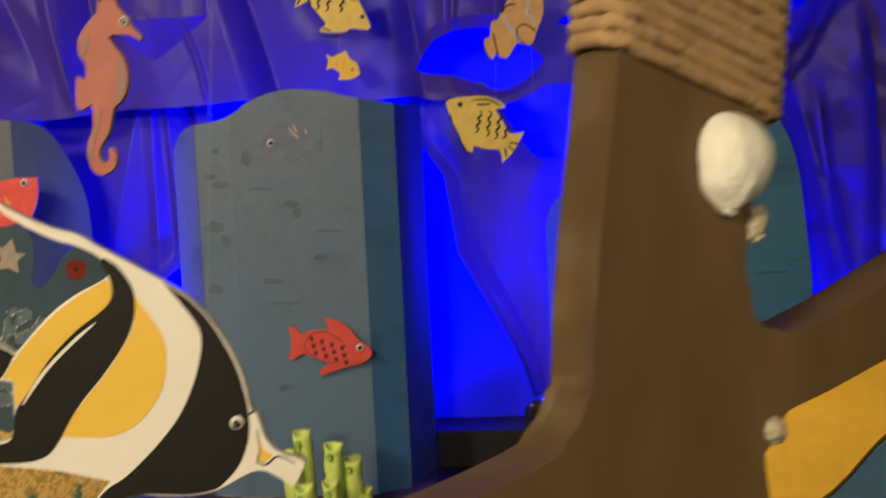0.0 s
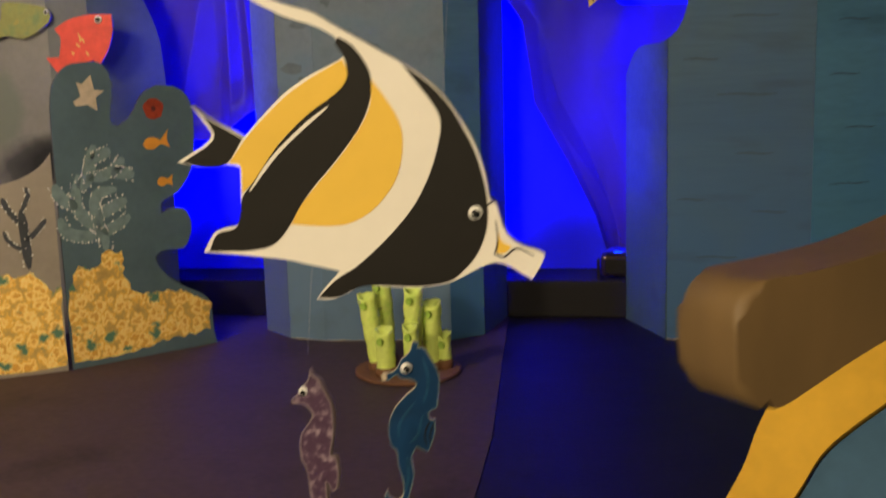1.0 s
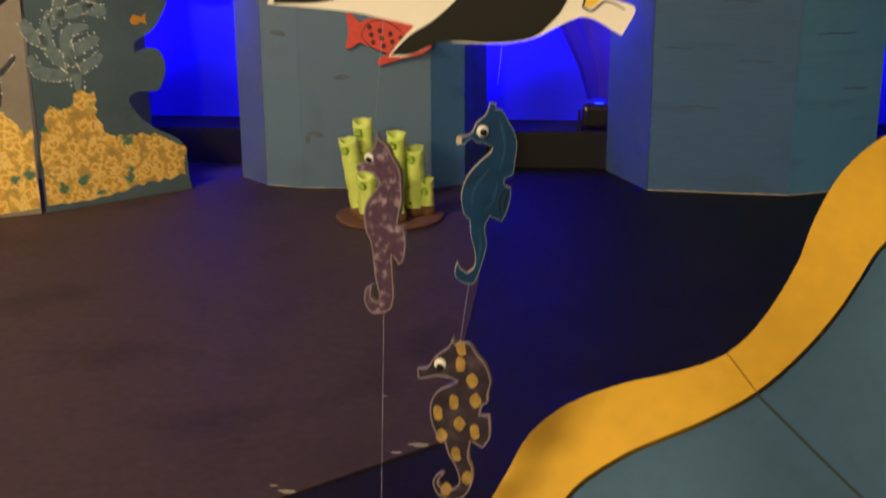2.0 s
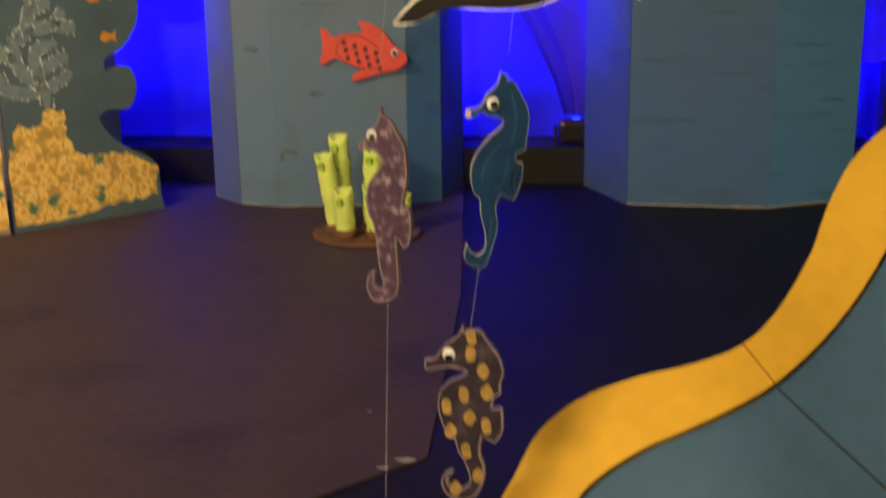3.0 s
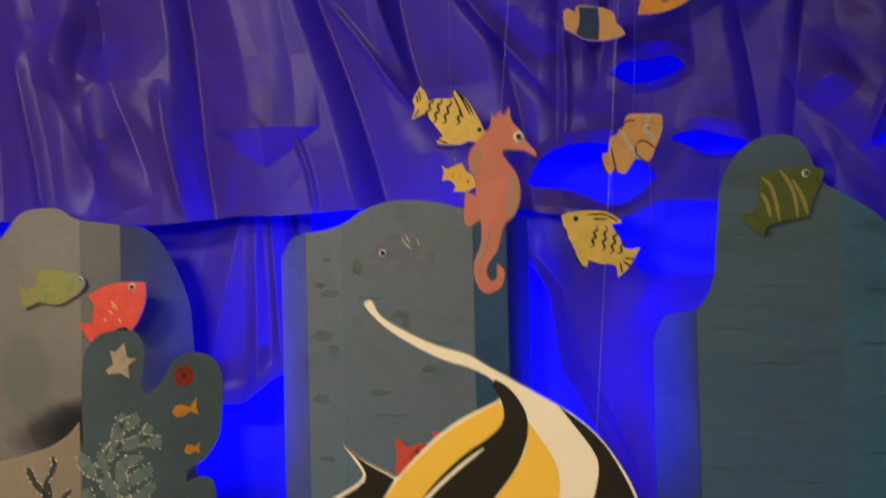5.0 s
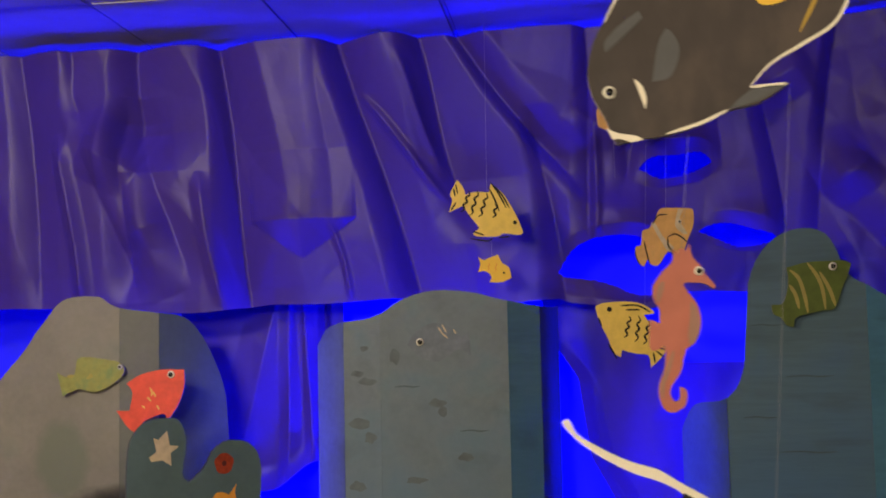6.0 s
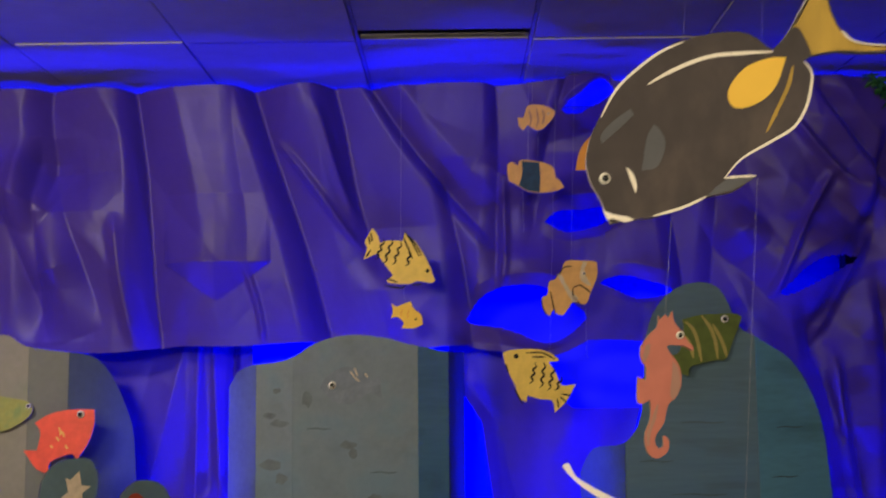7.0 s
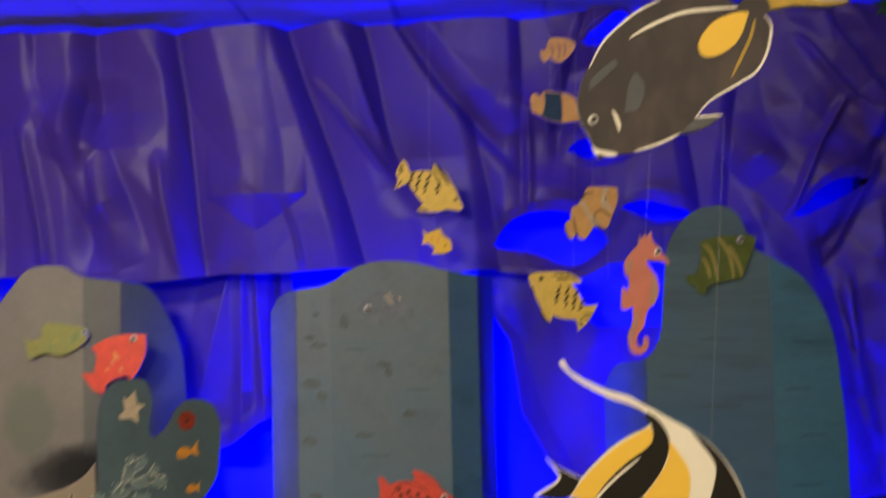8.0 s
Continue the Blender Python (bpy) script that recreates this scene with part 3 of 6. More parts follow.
def gape(x, z):
    """The height at which a point of the sheet hangs once its slits gape, and the side of the slit that it is on."""
    side = 0
    for k, (cx, cz, sx, sz, slope) in enumerate(SLITS):
        u = (x - cx) / sx
        if abs(u) < 1:
            c = cz + slope * (x - cx) - 0.25 * sz * math.sin(3 * u + k)
            d = z - c
            h = sz * (1 - abs(u) ** 2.2) ** 0.8 * (1 + 0.12 * math.sin(4 * u + 2 * k))
            if abs(d) < 0.3:
                z += (1.25 if d > 0 else -0.75) * h * (1 - abs(d) / 0.3) ** 1.5
                if abs(d) < 0.1:
                    side = (k + 1) * (1 if d > 0 else -1)
    return z, side


def sheet(name, x0, x1, z0, z1, base, relief, nx, nz, label, edge=0.0, long_from=0.0, slits=False, hem=None):
    bm = bmesh.new()
    rows, sides = [], []
    for k in range(nz + 1):
        row = []
        sides.append([])
        for i in range(nx + 1):
            x, s = x0 + (x1 - x0) * i / nx, k / nz
            low = z0 + edge * (0.6 * noise.noise((x * 2.5, 1.0, 7.0)) + 0.3 * math.sin(x * 5)) - long_from * max(0.0, min(1.0, (x - 0.72) / 0.25))
            low += hem(x) if hem else 0.0
            high = z1 - 0.006 + 0.008 * noise.noise((x * 2.2, 3.0, 1.0)) - 0.003 * math.sin(x * 13)
            z = low + (high - low) * s
            y = base(z) - relief(x, z)
            z, side = gape(x, z) if slits else (z, 0)
            if slits and x > 1.2:
                x = 1.2 + (x - 1.2) * (0.30 + 0.22 * min(1.0, max(0.0, (2.44 - z) / 0.7)) ** 0.7) / (x1 - 1.2)
            sides[-1].append(side)
            row.append(bm.verts.new((x, y, z)))
        rows.append(row)
    for k in range(nz):
        for i in range(nx):
            four = (sides[k][i], sides[k][i + 1], sides[k + 1][i + 1], sides[k + 1][i])
            if max(four) > 0 > min(four) or 0 in four and min(four) == max(four) != 0:
                continue
            bm.faces.new((rows[k][i], rows[k][i + 1], rows[k + 1][i + 1], rows[k + 1][i])).smooth = True
    return tagged(link(name, bm, M["drape"]), label, "plastic sheet", kind="structure")


sheet("backdrop_sheet_upper", -2.9, 1.60, 1.42, 2.435, lambda z: 4.50 + (2.44 - z) * 0.07, upper_relief, 600, 190, "wrinkled blue plastic sheet hung from the ceiling edge", 0.05, 0.95, True)


def hung_hem(x):
    return 0.70 + 0.42 * max(-0.2, min(0.35, x + 1.28)) + 0.02 * math.sin(x * 22)


def hung_relief(x, z):
    d = 0.03 * noise.noise((x * 4, z * 2, 2.0)) + 0.015 * facets(x, z, 0.2, 0.4, 5.0, 0.2) + 0.002 * facets(x, z, 0.07, 0.11, 6.0)
    for cx, w, high in ((-1.168 + 0.02 * (z - 1.1), 0.05, 0.028), (-1.087 - 0.06 * (z - 1.1), 0.04, 0.028), (-1.30 + 0.25 * (z - 1.1), 0.12, 0.03), (-1.03, 0.03, -0.04)):
        u = abs(x - cx) / w
        if u < 1:
            d += high * (1 - u) ** 1.2
    # the hem curls out towards the room
    k = max(0.0, 1 - (z - hung_hem(x)) / 0.10)
    return d + 0.07 * k * k * max(0.0, min(1.0, (x + 1.40) / 0.12))


sheet("backdrop_sheet_side", -1.62, -0.95, 0.0, 1.46, lambda z: 4.85, hung_relief, 110, 100, "blue plastic sheet hanging in crumpled folds", 0.0, 0.0, False, hung_hem)

# the gathered tail of the sheet, drawn to a point above the flood lamp
TAIL_EDGE = [(0.25, 0.29), (0.38, 0.25), (0.60, 0.14), (0.82, 0.02), (1.12, -0.02), (1.27, -0.12), (1.50, -0.17)]


def tail_edge(z):
    for (z0, x0), (z1, x1) in zip(TAIL_EDGE, TAIL_EDGE[1:]):
        if z <= z1:
            return x0 + (x1 - x0) * (z - z0) / (z1 - z0)
    return TAIL_EDGE[-1][1]


bm = bmesh.new()
rows = []
for k in range(101):
    s = k / 100
    row = []
    for i in range(81):
        w = i / 80
        drop = max(0.0, min(1.0, (w - 0.38) / 0.22))
        top = 1.47 - 0.30 * drop * drop * (3 - 2 * drop)
        z = top + (0.25 - top) * s
        xl, xr = tail_edge(z), 0.62 - 0.24 * s
        fold = 0.03 * (1 - 0.5 * s) * math.sin(w * 5 + 2.5 * s) + 0.022 * facets(w * 0.6, z, 0.2, 0.45, 4.0, 0.3) + 0.0025 * facets(w * 0.6, z, 0.09, 0.14, 9.0) + 0.014 * max(0.0, 1 - w / 0.09)
        row.append(bm.verts.new((xl + (xr - xl) * w, 4.83 - fold + 0.03 * s, z)))
    rows.append(row)
for k in range(100):
    for i in range(80):
        bm.faces.new((rows[k][i], rows[k][i + 1], rows[k + 1][i + 1], rows[k + 1][i])).smooth = True
tagged(link("backdrop_sheet_tail", bm, M["drape"]), "blue plastic sheet gathered down to a point", "plastic sheet", kind="structure")

# ---------------- cardboard columns ----------------
def profile_at(profile, x):
    if x <= profile[0][0]:
        return profile[0][1]
    for (x0, z0), (x1, z1) in zip(profile, profile[1:]):
        if x <= x1:
            return z0 + (z1 - z0) * (x - x0) / max(1e-6, x1 - x0)
    return profile[-1][1]


def column(name, plan, tops, profile, mats, label):
    """A column folded from painted cardboard: upright panels on a folded plan, their top cut to a wavy profile."""
    ox, oy = plan[0]
    root = thing(name, pose(ox, oy, 0), label, "cardboard column", "cardboard columns")
    profile = smooth(profile, False, 4)
    for (a, b), mt in zip(zip(plan, plan[1:]), mats):
        va, vb = Vector(a), Vector(b)
        d = vb - va
        n = Vector((d.y, -d.x)).normalized() * 0.005
        m = max(2, int(d.length / 0.012))
        bm = bmesh.new()
        fr, bk = [], []
        for i in range(m + 1):
            p = va + d * (i / m)
            z = profile_at(profile, p.x) if not isinstance(tops, dict) else profile_at(profile, tops.get(i, p.x))
            fr.append((bm.verts.new((p.x + n.x * 0.5 - ox, p.y + n.y * 0.5 - oy, 0)), bm.verts.new((p.x + n.x * 0.5 - ox, p.y + n.y * 0.5 - oy, z))))
            bk.append((bm.verts.new((p.x - n.x * 0.5 - ox, p.y - n.y * 0.5 - oy, 0)), bm.verts.new((p.x - n.x * 0.5 - ox, p.y - n.y * 0.5 - oy, z))))
        for i in range(m):
            bm.faces.new((fr[i][0], fr[i + 1][0], fr[i + 1][1], fr[i][1]))
            bm.faces.new((bk[i][0], bk[i][1], bk[i + 1][1], bk[i + 1][0]))
            f = bm.faces.new((fr[i][1], fr[i + 1][1], bk[i + 1][1], bk[i][1]))
            g = bm.faces.new((fr[i][0], bk[i][0], bk[i + 1][0], fr[i + 1][0]))
            f.material_index = g.material_index = 1
        for i in (0, m):
            bm.faces.new((fr[i][0], fr[i][1], bk[i][1], bk[i][0]))
        part("panel", bm, [M[mt], M["card_core"]], root)
    return root


PL_TOP = [(-1.0, 1.24), (-0.965, 1.285), (-0.94, 1.32), (-0.885, 1.343), (-0.776, 1.355), (-0.71, 1.376), (-0.653, 1.414), (-0.575, 1.443), (-0.487, 1.452), (-0.377, 1.44), (-0.289, 1.416), (-0.147, 1.389), (-0.08, 1.40)]
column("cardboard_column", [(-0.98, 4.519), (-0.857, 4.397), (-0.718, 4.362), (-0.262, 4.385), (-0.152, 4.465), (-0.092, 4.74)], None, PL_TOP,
       ["pillar_blue_lit", "pillar_l", "pillar_l", "pillar_teal", "pillar_side"], "grey-blue painted cardboard column with a wavy top")
PR_TOP = [(0.355, 0.87), (0.372, 0.945), (0.41, 1.02), (0.489, 1.042), (0.545, 1.106), (0.57, 1.215), (0.578, 1.39), (0.602, 1.499), (0.648, 1.575), (0.714, 1.623), (0.791, 1.637), (0.855, 1.613), (0.892, 1.546), (0.925, 1.469), (1.01, 1.417), (1.12, 1.35), (1.195, 1.244), (1.245, 1.11), (1.27, 0.9), (1.29, 0.68), (1.305, 0.4)]
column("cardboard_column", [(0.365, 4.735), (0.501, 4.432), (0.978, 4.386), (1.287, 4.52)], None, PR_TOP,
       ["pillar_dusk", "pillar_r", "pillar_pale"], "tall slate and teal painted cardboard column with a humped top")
FL_TOP = [(-2.4, 0.8), (-2.3, 1.0), (-2.2, 1.15), (-2.1, 1.26), (-2.052, 1.33), (-2.006, 1.386), (-1.96, 1.441), (-1.903, 1.465), (-1.80, 1.465), (-1.755, 1.437), (-1.709, 1.419), (-1.596, 1.403), (-1.505, 1.385), (-1.45, 1.32), (-1.40, 1.20), (-1.37, 1.08), (-1.36, 0.9)]
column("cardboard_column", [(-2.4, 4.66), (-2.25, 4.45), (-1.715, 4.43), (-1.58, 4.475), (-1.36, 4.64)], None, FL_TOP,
       ["pillar_f", "pillar_f", "pillar_fold", "pillar_far_side"], "warm grey cardboard column with a painted dark cave")
def on_panel(root, a, b):
    """The pose of the plane of a column's panel, from its fold a towards b, under the column."""
    o = root.matrix_basis.translation
    return pose(a[0] - o.x, a[1] - o.y, 0, 0, 0, math.degrees(math.atan2(b[1] - a[1], b[0] - a[0])))


M["smudge"] = material("dark_brush_dab", (0.108, 0.138, 0.168), 0.8, 0.3, 25)
M["crease"] = material("dark_cardboard_crease", (0.055, 0.085, 0.105), 0.85, 0.3, 30)
M["torn"] = material("torn_pale_cardboard", (0.42, 0.36, 0.28), 0.9, 0.3, 40)


def dabs(root, a, b, marks):
    m = on_panel(root, a, b)
    rng = random.Random(7)
    for u, z, w, h in marks:
        pts = [(u + w * math.cos(k * math.pi / 5) * rng.uniform(0.7, 1.2), z + h * math.sin(k * math.pi / 5) * rng.uniform(0.6, 1.2)) for k in range(10)]
        part("brush_dab", slab(smooth(pts, True, 3), -0.0032, -0.0022), M["smudge"], root, "", m)


def creases(root, a, b, marks):
    m = on_panel(root, a, b)
    for u, z, L in marks:
        part("crease", stroke([(u, z), (u + L * 0.4, z + 0.003), (u + L * 0.7, z - 0.001), (u + L, z + 0.002)], 0.004, -0.0030, -0.0022), M["crease"], root, "", m)


def torn_foot(root, a, b, seed):
    m = on_panel(root, a, b)
    L = math.hypot(b[0] - a[0], b[1] - a[1])
    n = max(4, int(L / 0.02))
    top = [(L * k / n, 0.004 + 0.006 * abs(noise.noise((k * 0.7, seed, 0.5)))) for k in range(n + 1)]
    part("torn_foot", slab([(0, 0.0005)] + top + [(L, 0.0005)], -0.005, -0.0022), M["torn"], root, "torn pale cardboard edge", m)


col_l, col_r = bpy.data.objects["cardboard_column"], bpy.data.objects["cardboard_column.001"]
dabs(col_l, (-0.857, 4.397), (-0.718, 4.362), [(0.05, 1.16, 0.03, 0.012), (0.09, 1.13, 0.035, 0.016), (0.06, 0.98, 0.04, 0.02), (0.10, 0.93, 0.025, 0.02), (0.05, 0.76, 0.035, 0.018), (0.07, 0.55, 0.03, 0.012), (0.08, 1.25, 0.02, 0.012)])
dabs(col_l, (-0.718, 4.362), (-0.262, 4.385), [(0.05, 1.22, 0.022, 0.03), (0.20, 1.05, 0.03, 0.018), (0.22, 1.02, 0.015, 0.02), (0.12, 0.78, 0.04, 0.012), (0.30, 0.86, 0.03, 0.015), (0.05, 0.20, 0.03, 0.012), (0.02, 0.18, 0.012, 0.02), (0.33, 0.62, 0.03, 0.014), (0.15, 0.40, 0.03, 0.010)])
creases(col_l, (-0.718, 4.362), (-0.262, 4.385), [(0.1, 0.70, 0.12), (0.28, 0.95, 0.1), (0.05, 1.11, 0.09)])
creases(col_r, (0.501, 4.432), (0.978, 4.386), [(0.05, 0.98, 0.12), (0.16, 0.86, 0.2), (0.22, 0.66, 0.13), (0.03, 0.50, 0.10), (0.28, 0.46, 0.12), (0.1, 0.30, 0.14), (0.20, 1.12, 0.16), (0.08, 1.3, 0.12)])
creases(col_r, (0.978, 4.386), (1.287, 4.52), [(0.05, 0.92, 0.12), (0.12, 0.74, 0.12), (0.06, 0.55, 0.16), (0.18, 0.36, 0.1), (0.08, 1.1, 0.12)])
for k, (a, b) in enumerate((((-0.857, 4.397), (-0.718, 4.362)), ((-0.718, 4.362), (-0.262, 4.385)))):
    torn_foot(col_l, a, b, k)
for k, (a, b) in enumerate((((0.501, 4.432), (0.978, 4.386)), ((0.978, 4.386), (1.287, 4.52)))):
    torn_foot(col_r, a, b, k + 5)

# worn paint along the edge of the floor sheet
for wx, wy, w in ((-0.06, 2.325, 0.02), (-0.10, 2.29, 0.012), (-0.27, 2.12, 0.016), (-0.30, 2.14, 0.008), (-0.16, 2.55, 0.006), (-0.33, 1.98, 0.02)):
    bm = bmesh.new()
    bm.faces.new([bm.verts.new((wx + w * math.cos(t * 0.9) * (1 + 0.4 * math.sin(t * 2.7)), wy + w * 0.5 * math.sin(t * 0.9), 0.0048)) for t in range(7)])
    tagged(link("paint_chip", bm, M["torn"]), "chipped paint on the floor sheet edge", "paint chip", kind="structure")

def offset(outline, by):
    """An outline moved outwards by a small distance."""
    area = sum(a[0] * b[1] - b[0] * a[1] for a, b in zip(outline, outline[1:] + outline[:1]))
    out, n = [], len(outline)
    for i in range(n):
        d = Vector(outline[(i + 1) % n]) - Vector(outline[i - 1])
        d.normalize()
        k = by if area > 0 else -by
        out.append((outline[i][0] + d.y * k, outline[i][1] - d.x * k))
    return out


def rim(outline, width, front, back):
    """A narrow band along a closed outline, inside it."""
    pts = smooth(outline, True, 3)
    inner = offset(pts, -width)
    bm = bmesh.new()
    rows = [[bm.verts.new((x, y, z)) for x, z in line] for line, y in ((pts, back), (pts, front), (inner, front), (inner, back))]
    for a, b in zip(rows, rows[1:]):
        for i in range(len(pts)):
            j = (i + 1) % len(pts)
            bm.faces.new((a[i], a[j], b[j], b[i]))
    return bm


def ragged(outline, amp, seed):
    """An outline dabbed on with a sponge: its smoothed line wanders by small lobes."""
    out = []
    pts = smooth(outline, True, 8)
    for i, (x, z) in enumerate(pts):
        d = Vector(pts[(i + 1) % len(pts)]) - Vector(pts[i - 1])
        w = amp * (noise.noise((x * 38, z * 38, seed)) + 0.5 * noise.noise((x * 90, z * 90, seed)))
        d = d.normalized() if d.length > 1e-9 else d
        out.append((max(0.004, x - d.y * w), max(0.006, z + d.x * w)))
    return out


# ---------------- folding coral board ----------------
ca, cb = Vector((-1.505, 3.955)), Vector((-1.107, 4.338))
coral = thing("coral_board", pose(ca.x, ca.y, 0.004, 0, 0, math.degrees(math.atan2(cb.y - ca.y, cb.x - ca.x))), "folding painted board cut as a coral reef", "painted board")
CORAL = [(max(x, 0.0), max(z, 0.0)) for x, z in [(0.0048, -0.0155), (-0.0111, 0.7288), (0.0062, 0.9201), (0.0302, 0.9824), (0.0704, 1.017), (0.1181, 1.0243), (0.1844, 1.018), (0.2134, 0.9461), (0.1982, 0.8345), (0.2253, 0.8043), (0.2786, 0.8482), (0.3131, 0.9032), (0.356, 0.9334), (0.3972, 0.9371), (0.4481, 0.9249), (0.4872, 0.8839), (0.4992, 0.8147), (0.4893, 0.677), (0.468, 0.6191), (0.4214, 0.5639), (0.3603, 0.5345), (0.3573, 0.4952), (0.4068, 0.5096), (0.4484, 0.497), (0.4664, 0.4485), (0.4563, 0.399), (0.4278, 0.3621), (0.3602, 0.3669), (0.332, 0.3545), (0.3242, 0.3355), (0.3578, 0.2804), (0.4182, 0.2307), (0.4914, 0.1887), (0.5214, 0.1423), (0.5266, 0.0572), (0.5378, -0.0084)]]
part("board_wing", slab(smooth(CORAL, True, 3), -0.006, 0.006, True), [M["coral_card"], M["coral_edge"]], coral)
decal(coral, "sand_patch", ragged([(min(max(x, 0.008), 0.515), max(z, 0.022)) for x, z in [(0.0051, -0.0115), (-0.0157, 0.2568), (0.0504, 0.3534), (0.1074, 0.3358), (0.1407, 0.38), (0.2008, 0.3818), (0.2161, 0.2708), (0.2697, 0.2227), (0.3536, 0.2241), (0.4373, 0.197), (0.5111, 0.1543), (0.5386, 0.055), (0.35, 0.045), (0.2, 0.015)]], 0.014, 1.0), M["sand"], -0.006, "stippled yellow sand painted along the foot", 1)
decal(coral, "painted_starfish", [(0.143, 0.9828), (0.1523, 0.9343), (0.1866, 0.9288), (0.1559, 0.9082), (0.158, 0.8652), (0.1252, 0.8858), (0.0868, 0.8825), (0.0787, 0.8977), (0.1048, 0.9147), (0.0937, 0.9612), (0.1121, 0.9548)], M["star"], -0.006, "cream painted starfish", 1)
decal(coral, "painted_fish", [(0.308, 0.740), (0.325, 0.760), (0.352, 0.760), (0.372, 0.750), (0.402, 0.786), (0.396, 0.755), (0.405, 0.722), (0.374, 0.736), (0.350, 0.722), (0.322, 0.722)], M["orange"], -0.006, "small orange painted fish")
decal(coral, "painted_fish", [(0.350, 0.606), (0.362, 0.622), (0.380, 0.620), (0.388, 0.614), (0.409, 0.628), (0.404, 0.607), (0.408, 0.588), (0.388, 0.598), (0.372, 0.590), (0.356, 0.594)], M["orange"], -0.006, "small orange painted fish")
sx, sz = [(0.3543, 0.8588)][0]
decal(coral, "painted_urchin", [(sx + 0.036 * math.cos(a) * (1 + 0.08 * math.sin(5 * a)), sz + 0.036 * math.sin(a)) for a in [k * math.pi / 8 for k in range(16)]], M["spot_red"], -0.006, "rust red painted urchin")
decal(coral, "urchin_centre", [(sx + 0.009 * math.cos(a), sz + 0.009 * math.sin(a)) for a in [k * math.pi / 4 for k in range(8)]], M["red_dots"], -0.0066)

# the painted branching coral, edged with beads of glitter glue
BRANCHES = list(zip([[(0.1504, 0.3919), (0.1496, 0.4315), (0.1367, 0.4613), (0.1217, 0.48), (0.0855, 0.5094), (0.0616, 0.5536), (0.0624, 0.6042), (0.0764, 0.658)], [(0.0702, 0.6127), (0.1013, 0.6372), (0.118, 0.6866), (0.1354, 0.7517)], [(0.1214, 0.7002), (0.1525, 0.7161), (0.1914, 0.7288)], [(0.1015, 0.64), (0.1632, 0.6472), (0.2077, 0.6692), (0.2336, 0.7027)], [(0.1879, 0.6599), (0.2261, 0.6488), (0.2698, 0.64)], [(0.1367, 0.4613), (0.1283, 0.5184), (0.1237, 0.5608), (0.1481, 0.5909), (0.2041, 0.5963)], [(0.1374, 0.5127), (0.1818, 0.5357), (0.2362, 0.5582)], [(0.141, 0.4495), (0.1901, 0.4717), (0.2432, 0.5005)], [(0.1346, 0.457), (0.0824, 0.4477), (0.0231, 0.468), (0.0012, 0.5193)], [(0.0671, 0.553), (0.033, 0.5679), (0.0068, 0.5917), (-0.0074, 0.6322)]], (0.044, 0.046, 0.042, 0.04, 0.042, 0.04, 0.042, 0.038, 0.042, 0.042)))


def painted_coral(parent, branches, front, mat, name, label, dx=0.0, dz=0.0, flip=1, scale=1.0, beads=True):
    root = None
    rng = random.Random(5)
    for pts, w in branches:
        pts = [((x * scale) * flip + dx, z * scale + dz) for x, z in pts]
        ob = part(name, stroke(pts, w * scale, front - 0.0007, front + 0.0004), mat, parent, label)
        if not beads:
            continue
        c = smooth(pts, False, 6)
        bm = bmesh.new()
        for i in range(1, len(c) - 1, 1):
            d = Vector(c[i + 1]) - Vector(c[i - 1])
            if d.length < 1e-6:
                continue
            d.normalize()
            side = 1 if rng.random() < 0.6 else -1
            p = (c[i][0] - d.y * w * scale * 0.5 * side + rng.uniform(-.002, .002), front - 0.001, c[i][1] + d.x * w * scale * 0.5 * side)
            bmesh.ops.create_icosphere(bm, subdivisions=1, radius=rng.uniform(0.0022, 0.0042), matrix=Matrix.Translation(p))
        tagged(part("glitter_beads", bm, M["glitter"], ob, "raised beads of white glitter glue"), kind="stuff")


painted_coral(coral, BRANCHES, -0.006, M["coral_paint"], "painted_branch", "pale painted branching coral")
# second wing, folded towards the viewer
turn = math.degrees(math.atan2(3.84 - 3.955, -1.71 + 1.505)) - math.degrees(math.atan2(cb.y - ca.y, cb.x - ca.x))
WING = [(0.004, 0.0), (0.004, 0.735), (0.04, 0.694), (0.096, 0.661), (0.149, 0.646), (0.25, 0.625), (0.40, 0.61), (0.52, 0.62), (0.60, 0.58), (0.64, 0.4), (0.66, 0.0)]
wing = part("board_wing", slab(smooth(WING, True, 3), -0.006, 0.006, True), [M["coral_left"], M["card_core"]], coral, "brown-grey painted wing", pose(-0.006, 0, 0, 0, 0, turn))
decal(wing, "sand_patch", ragged([(0.006, 0.012), (0.006, 0.29), (0.03, 0.275), (0.06, 0.31), (0.10, 0.345), (0.14, 0.33), (0.19, 0.345), (0.3, 0.30), (0.45, 0.33), (0.6, 0.28), (0.63, 0.012)], 0.012, 2.0), M["sand"], 0.0066, "stippled yellow sand painted along the foot", 1)
M["twig"] = material("dark_slate_paint", (0.045, 0.05, 0.06), 0.7, 0.2, 20)
TWIG = [([(0.10, 0.36), (0.105, 0.46), (0.11, 0.56)], 0.03), ([(0.105, 0.45), (0.06, 0.49), (0.035, 0.52)], 0.018), ([(0.107, 0.5), (0.15, 0.56), (0.165, 0.60)], 0.02), ([(0.11, 0.55), (0.085, 0.60), (0.09, 0.63)], 0.016), ([(0.105, 0.42), (0.15, 0.45), (0.17, 0.49)], 0.016)]
painted_coral(wing, TWIG, 0.0066, M["twig"], "painted_twig", "dark painted coral twig with glitter beads")

